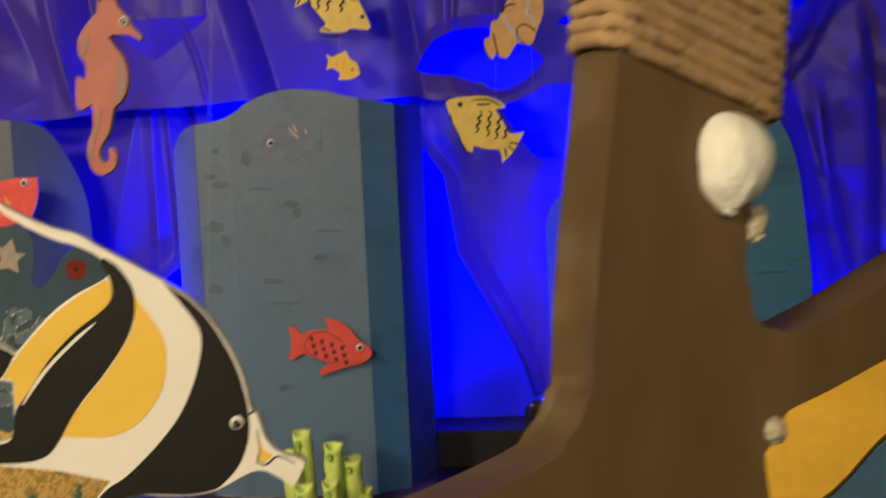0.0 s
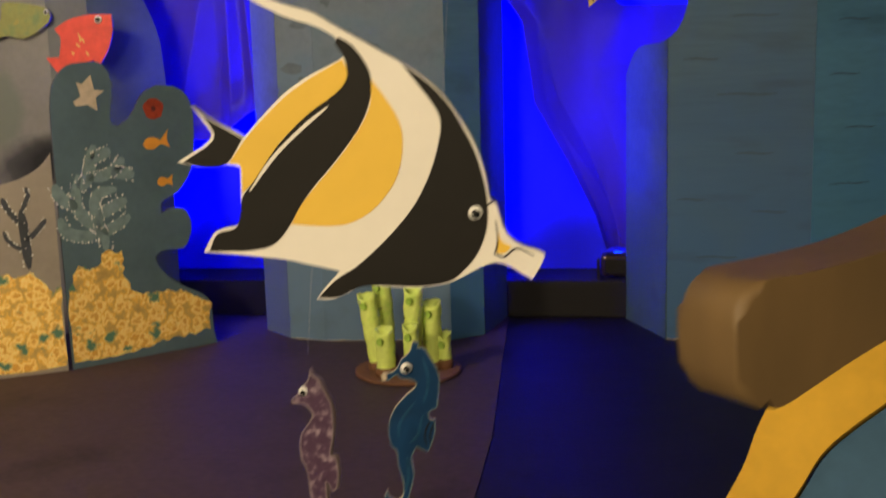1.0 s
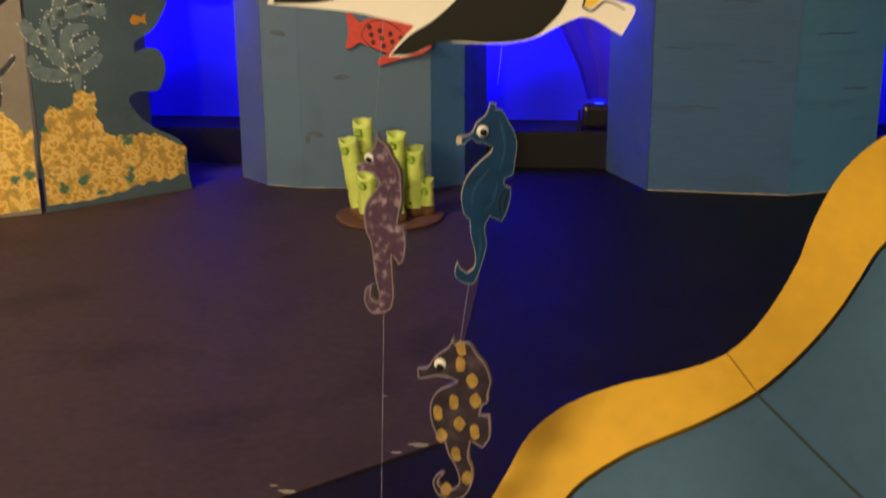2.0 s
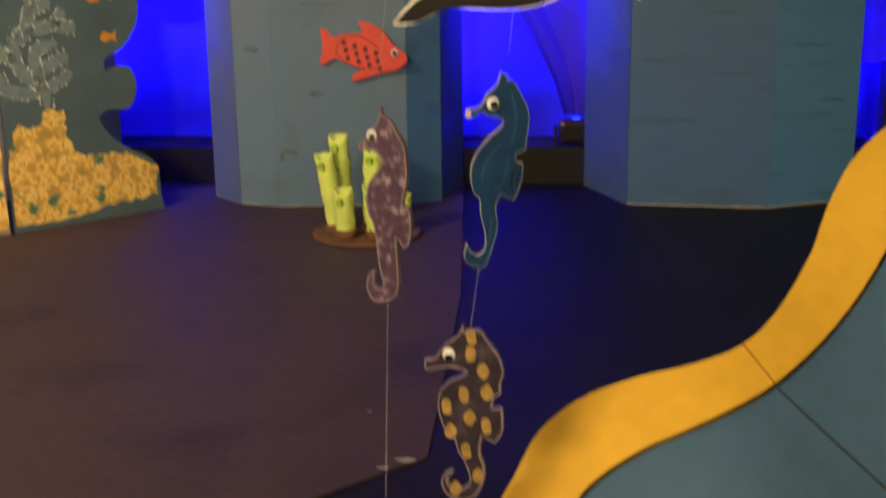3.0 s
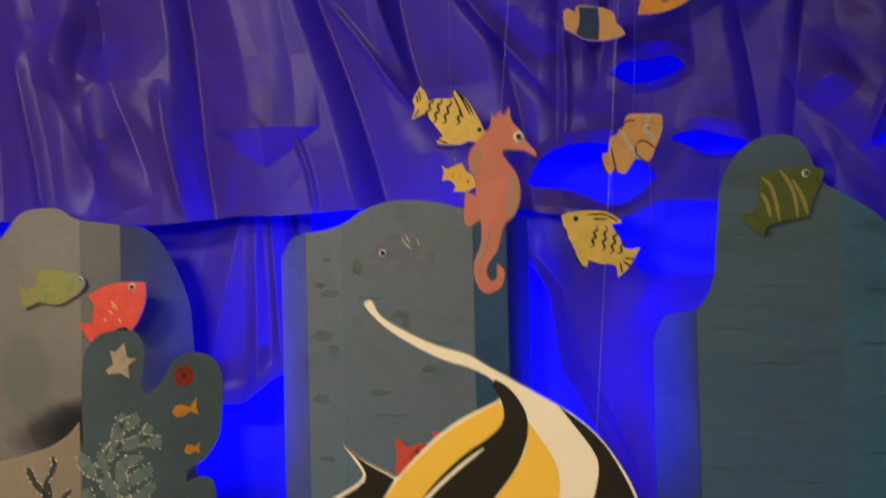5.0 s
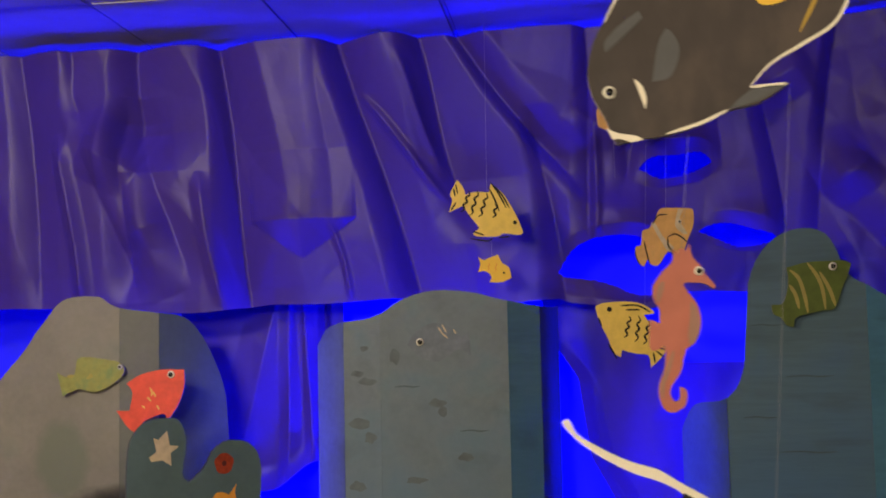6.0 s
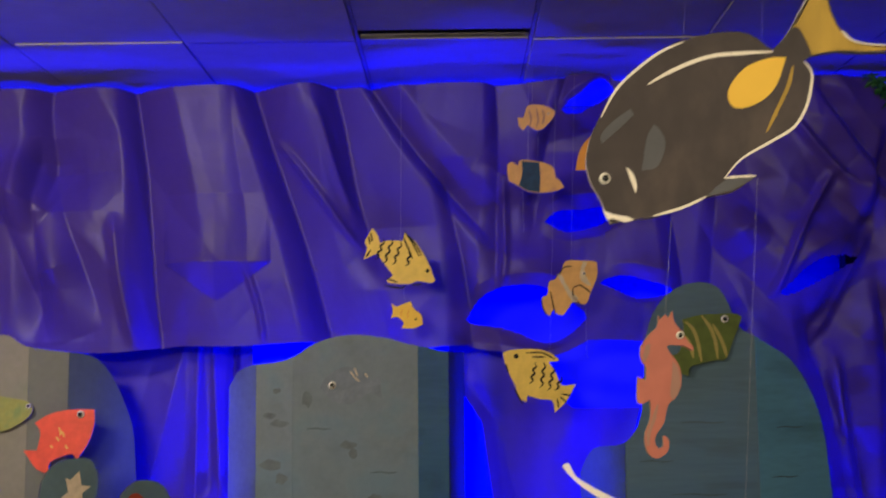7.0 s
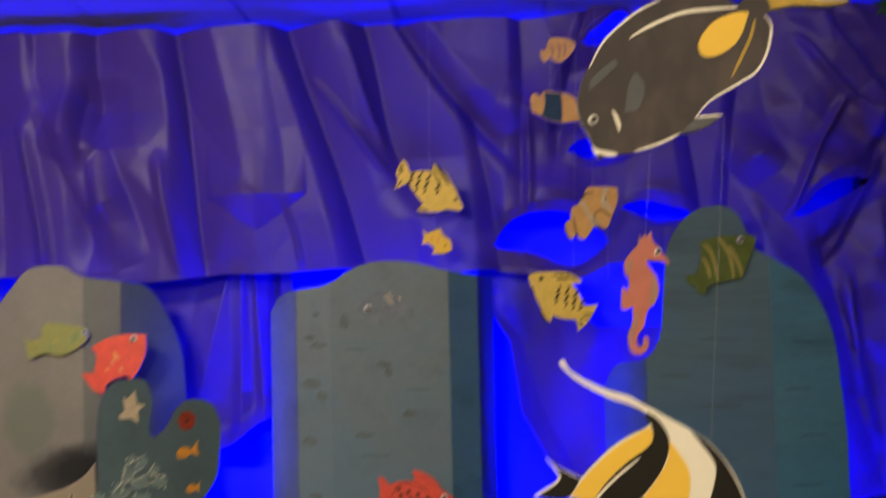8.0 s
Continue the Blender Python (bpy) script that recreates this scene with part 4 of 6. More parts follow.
# ---------------- sponge ----------------
M["sponge_rim"] = material("green_foam_pore", (0.34, 0.52, 0.07), 0.8, 0.3, 40)
sponge = thing("tube_sponge", pose(-0.353, 3.985, 0.004), "lime green foam tube sponge on a brown disc", "tube sponge")
part("base_disc", lathe([(0.172, 0), (0.176, 0.004), (0.176, 0.009), (0.17, 0.012)], 28), M["disc"], sponge, "brown cardboard base disc")
for bx, by, tx, tz, r in ((-0.447, 3.975, -0.488, 0.253, 0.032), (-0.435, 4.05, -0.448, 0.30, 0.034), (-0.409, 3.90, -0.414, 0.157, 0.033), (-0.335, 3.97, -0.325, 0.275, 0.033), (-0.275, 4.0, -0.272, 0.225, 0.034), (-0.235, 4.0, -0.236, 0.12, 0.026), (-0.315, 3.90, -0.33, 0.17, 0.028)):
    h = math.hypot(tz, tx - bx)
    q = pose(bx + 0.353, by - 3.985, 0.01, 0, math.degrees(math.atan2(tx - bx, tz)), 40 * bx)
    bm, rings, segs, n = bmesh.new(), [], 18, 12
    prof = [(r * (0.93 + 0.05 * math.sin(k * 2.1 + bx * 50)), h * k / n) for k in range(n + 1)] + [(r * 0.78, h - 0.004), (r * 0.55, h - 0.016), (r * 0.4, h - 0.035)]
    for k, (pr, pz) in enumerate(prof):
        ring = []
        for a in range(segs):
            th = 2 * math.pi * a / segs
            lump = 1 + 0.10 * noise.noise((math.cos(th) * 1.4 + bx * 20, math.sin(th) * 1.4, pz * 22))
            # a bite out of the rim on the near side, and a dimple under it
            nick = (0.016 * max(0.0, math.cos(th - 4.9)) ** 2 + 0.006 * noise.noise((th * 1.7, bx * 30, 0.0))) * max(0.0, (pz - h * 0.8) / (h * 0.2))
            du, dv = (th - 4.75) * r / 0.011, (pz - (h - 0.042)) / 0.014
            dip = 0.55 * math.exp(-(du * du + dv * dv)) if k <= n else 0.0
            ring.append(bm.verts.new((pr * lump * (1 - dip) * math.cos(th), pr * lump * (1 - dip) * math.sin(th), pz - nick)))
        rings.append(ring)
    for ra, rb in zip(rings, rings[1:]):
        for a in range(segs):
            bm.faces.new((ra[a], ra[(a + 1) % segs], rb[(a + 1) % segs], rb[a])).smooth = True
    bm.faces.new(rings[0][::-1]), bm.faces.new(rings[-1])
    tb = part("sponge_tube", bm, M["sponge"], sponge, "", q)
    for k in range(max(1, int(h / 0.09))):
        zz, an = h * (0.18 + 0.23 * k), -100 + 45 * math.sin(k * 3 + bx * 80)
        part("pore", lathe([(0.0055, -0.003), (0.005, 0.0015), (0.0035, 0.002), (0.001, 0.0004)], 8), M["sponge_dark"] if k % 2 == 0 else M["sponge_rim"], tb, "", Matrix.Translation((r * 0.93 * math.cos(radians(an)), r * 0.93 * math.sin(radians(an)), zz)) @ pose(0, 0, 0, 90, 0, an + 90))
    part("pore", lathe([(0.0125, -0.004), (0.0115, 0.002), (0.009, 0.003), (0.0055, 0.0), (0.002, -0.001)], 12), M["sponge_rim"], tb, "", Matrix.Translation((r * 0.95 * math.cos(radians(-95)), r * 0.95 * math.sin(radians(-95)), h - 0.04)) @ pose(0, 0, 0, 90, 0, -5))
    part("glue_blob", lathe([(r * 1.05, 0.0), (r * 1.14, 0.010), (r * 1.05, 0.026 + 0.008 * math.sin(bx * 70)), (r * 0.8, 0.028)], 12), M["disc"], sponge, "rust brown glue at the foot of a tube", q)

# ---------------- blue flood lamp on the ledge ----------------
fl = thing("flood_lamp", pose(0.318, 4.80, 0.142), "small dark flood lamp glowing blue on the ledge", "flood lamp")
part("housing", box(-0.05, 0.068, -0.04, 0.05, 0.012, 0.098, 0.018), M["metal_dark"], fl)
part("lens_ring", box(-0.036, 0.054, -0.046, -0.038, 0.026, 0.084, 0.003), M["black"], fl)
part("bracket", box(-0.066, -0.054, -0.02, 0.02, 0.0, 0.075, 0.003), M["black"], fl)
part("bracket", box(0.072, 0.084, -0.02, 0.02, 0.0, 0.075, 0.003), M["black"], fl)
glow = material("blue_led_glass", (0.1, 0.2, 1.0), 0.2)
glow.node_tree.nodes["Principled BSDF"].inputs["Emission Color"].default_value = (0.0, 0.03, 1, 1)
glow.node_tree.nodes["Principled BSDF"].inputs["Emission Strength"].default_value = 6
part("led", box(0.0, 0.03, 0.015, 0.035, 0.0985, 0.0995), glow, fl, "glowing blue LED panel")

# ---------------- fish on the columns and before the sheet ----------------
def cutout(name, outline, at, mat, label, category="fish cutout", t=0.004, group="", core="card_core", steps=3, turn=0):
    x, y, z = at
    root = thing(name, pose(x, y, z, 0, 0, turn), label, category, group)
    part("body", slab(smooth(outline, True, steps), -t / 2, t / 2, True), [mat, M[core]], root)
    return root


FR = -0.002  # front face of a thin cutout


def strokes(parent, name, lines, mat, width, front=FR, label=""):
    for pts in lines:
        part(name, stroke(pts, width, front - 0.0006, front + 0.0004), mat, parent, label)


def wavy(x, z, dx, dz, n=3, amp=0.008):
    """A wavy scale line from (x, z) along (dx, dz)."""
    L = math.hypot(dx, dz)
    out = []
    for k in range(2 * n + 1):
        s = k / (2 * n)
        w = amp * (1 if k % 2 else -0.2)
        out.append((x + dx * s - dz / L * w, z + dz * s + dx / L * w))
    return out


f = cutout("striped_fish", [(-0.1187, -0.0052), (-0.1059, 0.0379), (-0.1135, 0.0619), (-0.0866, 0.1104), (-0.0672, 0.0859), (-0.0578, 0.0559), (-0.0278, 0.0646), (0.0256, 0.0626), (0.0321, 0.092), (0.071, 0.0609), (0.1034, 0.0105), (0.1279, -0.0395), (0.1446, -0.0852), (0.1268, -0.0944), (0.0778, -0.0869), (0.0481, -0.0977), (-0.021, -0.0935), (-0.0347, -0.0832), (-0.0106, -0.0642), (-0.0492, -0.0136), (-0.0685, 0.0167)], (-0.338, 4.33, 1.731), M["tan_fish"], "yellow paper fish with dark wavy stripes, hanging head down", group="hanging paper fish", core="star")
decal(f, "painted_eye", [(0.116 + 0.0075 * math.cos(k * math.pi / 5), -0.049 + 0.0075 * math.sin(k * math.pi / 5)) for k in range(10)], M["black"], FR, "", 1)
strokes(f, "scale_line", [wavy(-0.045, 0.07, -0.03, -0.075), wavy(-0.015, 0.07, -0.03, -0.09), wavy(0.018, 0.06, -0.03, -0.085), wavy(0.048, 0.02, -0.01, -0.05, 2)], M["black"], 0.0075)
strokes(f, "fin_line", [[(0.031, 0.099), (0.061, 0.054), (0.086, 0.004)], [(0.046, 0.084), (0.076, 0.044), (0.096, 0.004)], [(0.026, 0.079), (0.046, 0.034), (0.061, -0.006)], [(-0.092, 0.095), (-0.086, 0.060)], [(-0.111, 0.002), (-0.092, 0.030)], [(-0.100, 0.080), (-0.095, 0.052)], [(-0.044, -0.101), (0.016, -0.111), (0.036, -0.101)], [(-0.034, -0.076), (0.006, -0.091)], [(0.056, -0.101), (0.096, -0.098)]], M["black"], 0.006)
line_to(f, (-0.338, 4.33, 1.731), (-0.32, 4.33, 1.80), (-0.315, 4.33, 2.44))
line_to(f, (-0.338, 4.33, 1.731), (-0.31, 4.33, 1.64), (-0.305, 4.33, 1.55))
f = cutout("striped_fish", [(-0.1381, 0.0954), (-0.1128, 0.1064), (-0.0454, 0.1106), (0.012, 0.1052), (0.0591, 0.079), (0.0664, 0.0653), (0.03, 0.0623), (0.0576, 0.0173), (0.0756, -0.0216), (0.127, -0.0189), (0.1032, -0.0607), (0.0835, -0.0891), (0.0484, -0.1212), (0.04, -0.0787), (-0.0019, -0.0721), (-0.0494, -0.0577), (-0.0538, -0.0827), (-0.0784, -0.0668), (-0.0964, -0.018), (-0.124, 0.0407)], (0.187, 4.345, 1.283), M["tan_fish"], "yellow paper fish with dark wavy stripes, hanging tail down", group="hanging paper fish", core="star")
decal(f, "painted_eye", [(-0.0883 + 0.009 * math.cos(k * math.pi / 5), 0.0845 + 0.009 * math.sin(k * math.pi / 5)) for k in range(10)], M["black"], FR, "", 1)
strokes(f, "scale_line", [wavy(-0.02, 0.06, -0.02, -0.075), wavy(0.012, 0.06, -0.015, -0.09), wavy(0.045, 0.045, -0.02, -0.085), wavy(0.075, 0.01, -0.025, -0.05, 2)], M["black"], 0.0075)
strokes(f, "fin_line", [[(-0.052, 0.096), (0.008, 0.096), (0.053, 0.071)], [(-0.032, 0.081), (0.018, 0.081)], [(0.073, -0.054), (0.108, -0.059)], [(0.058, -0.069), (0.063, -0.104)], [(0.068, -0.064), (0.093, -0.084)], [(-0.097, -0.034), (-0.072, -0.079)], [(-0.092, -0.044), (-0.067, -0.089)], [(-0.127, 0.056), (-0.117, 0.026)]], M["black"], 0.006)
line_to(f, (0.187, 4.345, 1.283), (0.22, 4.345, 1.35), (0.262, 4.30, 2.44))
f = cutout("small_fish", [(-0.0485, 0.0416), (-0.029, 0.0292), (-0.0131, 0.0346), (0.0227, 0.0473), (0.0359, 0.0194), (0.0611, -0.0009), (0.0682, -0.0364), (0.0345, -0.0511), (-0.0108, -0.0499), (-0.0025, -0.0305), (-0.0238, -0.0102), (-0.0496, -0.0134), (-0.0411, 0.0158)], (-0.308, 4.33, 1.523), M["yellow"], "small golden paper fish", group="hanging paper fish", core="star")
strokes(f, "scale_line", [wavy(-0.01, 0.02, -0.005, -0.03, 2, 0.003), wavy(0.015, 0.02, -0.005, -0.035, 2, 0.003)], M["orange"], 0.004)
decal(f, "painted_eye", [(0.042 + 0.004 * math.cos(k * math.pi / 5), -0.018 + 0.004 * math.sin(k * math.pi / 5)) for k in range(10)], M["black"], FR, "", 1)
f = cutout("clown_fish", [(-0.0922, -0.0229), (-0.073, -0.0139), (-0.0661, 0.0339), (-0.0432, 0.0427), (-0.0196, 0.0803), (-0.0038, 0.1085), (0.0339, 0.111), (0.0996, 0.1067), (0.1104, 0.091), (0.1074, 0.0472), (0.0875, 0.0001), (0.0675, -0.047), (0.0394, -0.0461), (0.0208, -0.036), (0.0013, -0.0641), (-0.0181, -0.0884), (-0.0425, -0.0819), (-0.0496, -0.0625), (-0.0654, -0.0908), (-0.0876, -0.071)], (0.286, 4.3, 1.601), M["clown"], "dull orange paper fish with white bands", group="hanging paper fish", core="star")
decal(f, "white_band", [(-0.0371, 0.0617), (-0.0202, 0.0573), (0.0032, 0.0124), (0.0399, -0.027), (0.0301, -0.042), (0.0152, -0.0358), (-0.0101, 0.0071)], M["star"], FR)
decal(f, "white_band", [(0.0583, 0.1082), (0.0751, 0.1037), (0.0629, 0.0678), (0.088, 0.0192), (0.073, 0.0197), (0.0456, 0.0493)], M["star"], FR)
strokes(f, "dark_outline", [[(-0.03, 0.055), (-0.012, 0.085), (0.02, 0.088)], [(0.02, 0.01), (0.045, 0.02), (0.07, 0.005), (0.085, -0.01)], [(0.02, 0.01), (0.022, -0.025), (0.05, -0.05)], [(-0.062, 0.0), (-0.055, -0.04), (-0.045, -0.085)], [(-0.095, -0.03), (-0.09, -0.06), (-0.075, -0.09)]], M["black"], 0.005)
eye(f, 0.062, 0.062, FR, 0.006)
line_to(f, (0.286, 4.3, 1.601), (0.30, 4.30, 1.67), (0.33, 4.30, 2.44))
line_to(f, (0.286, 4.3, 1.601), (0.35, 4.30, 1.55), (0.352, 4.30, 1.36))
f = cutout("banded_fish", [(-0.0957, 0.0401), (-0.0787, 0.0547), (-0.0582, 0.0395), (-0.0431, 0.0605), (0.0194, 0.0532), (0.0505, 0.0443), (0.0751, 0.027), (0.0806, -0.0048), (0.095, -0.0156), (0.111, -0.0433), (0.0794, -0.0576), (0.0169, -0.063), (-0.0246, -0.0561), (-0.0596, -0.0345), (-0.0802, -0.0236), (-0.0925, -0.0129)], (0.171, 4.3, 2.025), M["clown"], "orange paper fish with a wide dark band", group="hanging paper fish", core="star")
decal(f, "dark_band", [(-0.0432, 0.0563), (0.0214, 0.0511), (0.0244, -0.004), (0.0211, -0.061), (-0.0246, -0.054), (-0.0554, -0.0345), (-0.0421, 0.0075)], M["blue_horse"], FR)
line_to(f, (0.171, 4.3, 2.025), (0.15, 4.30, 2.04), (0.16, 4.30, 2.44))
line_to(f, (0.171, 4.3, 2.025), (0.13, 4.30, 1.97), (0.132, 4.30, 1.82))
f = cutout("small_fish", [(-0.0606, 0.0075), (-0.0396, 0.0071), (-0.0241, 0.0497), (0.018, 0.0534), (0.0597, 0.0421), (0.076, 0.0204), (0.0586, -0.0093), (0.0307, -0.0366), (0.0054, -0.0427), (-0.0255, -0.0209), (-0.0406, -0.042), (-0.057, -0.0247)], (0.177, 4.3, 2.238), M["clown"], "small brownish orange paper fish", group="hanging paper fish", core="star")
strokes(f, "dark_stripe", [[(-0.02, 0.035), (-0.012, 0.0), (-0.018, -0.03)], [(0.008, 0.04), (0.014, 0.0), (0.008, -0.03)], [(0.03, 0.035), (0.036, 0.01), (0.03, -0.02)]], M["grey_paint"], 0.006)
eye(f, 0.052, 0.018, FR, 0.004)
line_to(f, (0.177, 4.3, 2.238), (0.17, 4.30, 2.25), (0.172, 4.30, 2.44))
line_to(f, (0.177, 4.3, 2.238), (0.19, 4.30, 2.19), (0.187, 4.30, 2.06))
f = cutout("orange_fish", [(-0.1255, -0.0827), (-0.1106, -0.016), (-0.0811, 0.0308), (-0.0331, 0.0669), (0.0329, 0.0788), (0.0922, 0.0641), (0.1214, 0.0396), (0.1055, 0.0021), (0.0579, -0.0339), (0.001, -0.0657), (-0.0651, -0.0817)], (0.45, 4.3, 2.127), M["orange"], "plain orange paper fish with a dark spot", group="hanging paper fish", core="star")
decal(f, "dark_spot", [(-0.0159, 0.0044), (-0.0013, -0.0079), (-0.0266, -0.0451), (-0.0454, -0.0442), (-0.0352, -0.0139)], M["grey_paint"], FR)
line_to(f, (0.45, 4.3, 2.127), (0.46, 4.30, 2.19), (0.462, 4.30, 2.44))

f = cutout("green_fish", [(-0.1213, -0.033), (-0.0838, -0.0303), (-0.0656, 0.0151), (-0.0607, 0.0572), (-0.0653, 0.0938), (0.0024, 0.1106), (0.0787, 0.1137), (0.1305, 0.1137), (0.1541, 0.1015), (0.142, 0.0657), (0.1183, 0.013), (0.0924, -0.051), (0.0533, -0.0575), (-0.0028, -0.0692), (-0.0404, -0.0815), (-0.0488, -0.1138), (-0.0728, -0.1054), (-0.0889, -0.0801), (-0.1148, -0.0659)], (0.778, 4.38, 1.404), M["green_fish"], "moss green cardboard fish with gold stripes stuck on a column", t=0.006)
eye(f, *[(0.0911, 0.0941)][0], -0.003, 0.014)
strokes(f, "gold_stripe", [[(-0.0543, 0.0857), (-0.0253, 0.056), (-0.0083, -0.002), (0.0011, -0.0635)], [(0.0061, 0.1086), (0.0364, 0.0635), (0.0535, 0.0151), (0.0608, -0.0539)], [(-0.0576, 0.0341), (-0.0381, -0.0011), (-0.0283, -0.0493)], [(0.0461, 0.0766), (0.0776, 0.0144), (0.0944, -0.0434)]], M["stripe_gold"], 0.013, -0.003)
f = cutout("red_fish", [(-0.1288, -0.0276), (-0.0789, -0.0287), (-0.0672, 0.038), (-0.0896, 0.072), (-0.0327, 0.1043), (0.0468, 0.1204), (0.1305, 0.1186), (0.13, 0.0561), (0.1068, -0.0103), (0.0679, -0.0651), (0.0522, -0.0425), (0.0114, -0.0528), (-0.0294, -0.0742), (-0.0342, -0.112), (-0.0794, -0.0955)], (-1.587, 4.405, 1.068), M["red"], "bright red cardboard fish standing off a grey column", t=0.008)
eye(f, *[(0.0806, 0.1018)][0], -0.004, 0.014)
M["flake"] = material("pale_yellow_dabs", (0.75, 0.42, 0.12), 0.5)
strokes(f, "scale_mark", [[(0.0, 0.055), (0.008, 0.035), (0.003, 0.025)], [(0.012, 0.04), (0.022, 0.02)], [(-0.01, 0.02), (0.004, 0.005)], [(-0.03, -0.01), (-0.02, -0.02)], [(0.025, -0.01), (0.035, -0.025)]], M["flake"], 0.007, -0.004)
part("stand_off", box(-0.02, 0.02, 0.003, 0.028, -0.02, 0.02), M["card_core"], f)
f = cutout("olive_fish", [(-0.125, 0.0145), (-0.091, -0.0018), (-0.057, 0.0086), (-0.0455, 0.064), (-0.0002, 0.0697), (0.0564, 0.0617), (0.1128, 0.0493), (0.1352, 0.0222), (0.1237, -0.0065), (0.0784, -0.0388), (0.0218, -0.0598), (-0.0346, -0.0475), (-0.0686, -0.0579), (-0.1026, -0.0727)], (-1.824, 4.412, 1.17), M["olive"], "olive green cardboard fish stuck on a grey column", t=0.008)
eye(f, *[(0.1195, 0.0314)][0], -0.004, 0.009)
strokes(f, "pale_mark", [[(-0.01, -0.01), (0.01, 0.0), (0.0, 0.006)], [(-0.06, 0.0), (-0.085, 0.0)]], M["stripe_gold"], 0.012, -0.004)
f = cutout("red_spotted_fish", [(-0.1256, 0.0795), (-0.1028, 0.0736), (-0.0787, 0.0488), (-0.0495, 0.0599), (0.0177, 0.063), (0.0056, 0.1046), (0.0567, 0.0909), (0.0941, 0.0623), (0.1217, 0.0242), (0.1592, -0.0045), (0.1681, -0.0331), (0.1291, -0.0614), (0.0808, -0.0706), (0.0322, -0.0856), (-0.0166, -0.1007), (-0.0197, -0.0795), (0.0137, -0.0605), (-0.0528, -0.0313), (-0.0814, -0.0216), (-0.1111, -0.0405), (-0.1304, -0.0403), (-0.1185, 0.0169)], (-0.422, 4.36, 0.542), M["red"], "red cardboard fish with dark red dots stuck on a column", t=0.008)
eye(f, *[(0.1267, -0.0042)][0], -0.004, 0.013)
for i in range(4):
    for j in range(3):
        cx, cz = -0.045 + 0.036 * i + 0.006 * j, 0.032 - 0.026 * j - 0.012 * i
        part("dot", slab([(cx + 0.0085 * math.cos(a), cz + 0.0095 * math.sin(a)) for a in [k * math.pi / 4 for k in range(8)]], -0.0046, -0.0036), M["red_dots"], f)
strokes(f, "outline", [[(-0.075, 0.0), (-0.05, 0.045), (0.0, 0.055), (0.05, 0.03), (0.08, 0.0)], [(-0.075, 0.0), (-0.04, -0.035), (0.01, -0.055), (0.06, -0.055)]], M["red_dots"], 0.003, -0.004)
# the grey-blue fish painted on the middle column
f = thing("slate_fish", pose(-0.53, 4.3675, 1.25, 0, 0, 2.9), "slate blue painted fish, hardly seen on a column", "fish cutout")
part("body", slab(smooth([(-0.09, 0.01), (-0.06, 0.055), (0.0, 0.085), (0.06, 0.07), (0.10, 0.03), (0.13, 0.05), (0.135, -0.03), (0.09, -0.01), (0.03, -0.05), (-0.04, -0.04)], True, 3), -0.002, 0.002), M["grey_fish"], f)
eye(f, -0.045, 0.018, FR, 0.014)
strokes(f, "pale_mark", [[(0.02, 0.07), (0.045, 0.035)], [(0.035, 0.08), (0.05, 0.05)], [(0.04, 0.045), (0.055, 0.03)], [(0.075, 0.062), (0.085, 0.045)]], M["star"], 0.005)

# ---------------- near hanging cutouts ----------------
IO = (0.11, 1.166, 0.98)
IDOL = [(-0.1221, 0.1928), (-0.1186, 0.1955), (-0.1145, 0.1942), (-0.1082, 0.1826), (-0.0878, 0.1698), (-0.0632, 0.1582), (-0.0386, 0.1507), (-0.0223, 0.1409), (-0.002, 0.1294), (0.0183, 0.1176), (0.0386, 0.1057), (0.0548, 0.0931), (0.0669, 0.0806), (0.0769, 0.0665), (0.0861, 0.0507), (0.0929, 0.0342), (0.0973, 0.0176), (0.1, 0.001), (0.1045, -0.0024), (0.1077, -0.0124), (0.1109, -0.0232), (0.1181, -0.0325), (0.1279, -0.038), (0.1401, -0.0418), (0.1425, -0.0472), (0.1331, -0.0643)] + [(0.1249, -0.0597), (0.1148, -0.0533), (0.1045, -0.0503), (0.0942, -0.0532), (0.0818, -0.0594), (0.0694, -0.0657), (0.0528, -0.0698), (0.032, -0.071), (0.0112, -0.0701), (-0.0056, -0.0696), (-0.0183, -0.0759), (-0.031, -0.0809), (-0.0445, -0.0809), (-0.0371, -0.0715), (-0.0242, -0.0576), (-0.0305, -0.0558), (-0.0514, -0.0515), (-0.0682, -0.0479), (-0.1021, -0.0443), (-0.1382, -0.0415), (-0.127, -0.0241), (-0.1099, -0.02), (-0.1054, -0.0116), (-0.1036, 0.0075), (-0.103, 0.0285), (-0.1126, 0.0307), (-0.1339, 0.0289), (-0.1558, 0.0334), (-0.1268, 0.0519), (-0.1306, 0.0646), (-0.1416, 0.0794), (-0.1242, 0.0665), (-0.1055, 0.057), (-0.0985, 0.0536), (-0.0864, 0.0659), (-0.0649, 0.0863), (-0.0438, 0.1004), (-0.0229, 0.1102), (-0.0137, 0.1162), (-0.0152, 0.1244), (-0.0225, 0.1327), (-0.0388, 0.1409), (-0.0593, 0.1475), (-0.0839, 0.1599), (-0.1043, 0.1735), (-0.1165, 0.1853)]
idol = cutout("banner_fish", IDOL, IO, M["white"], "black, white and yellow painted wooden fish with a long fin", t=0.008, core="white")
IF = -0.004
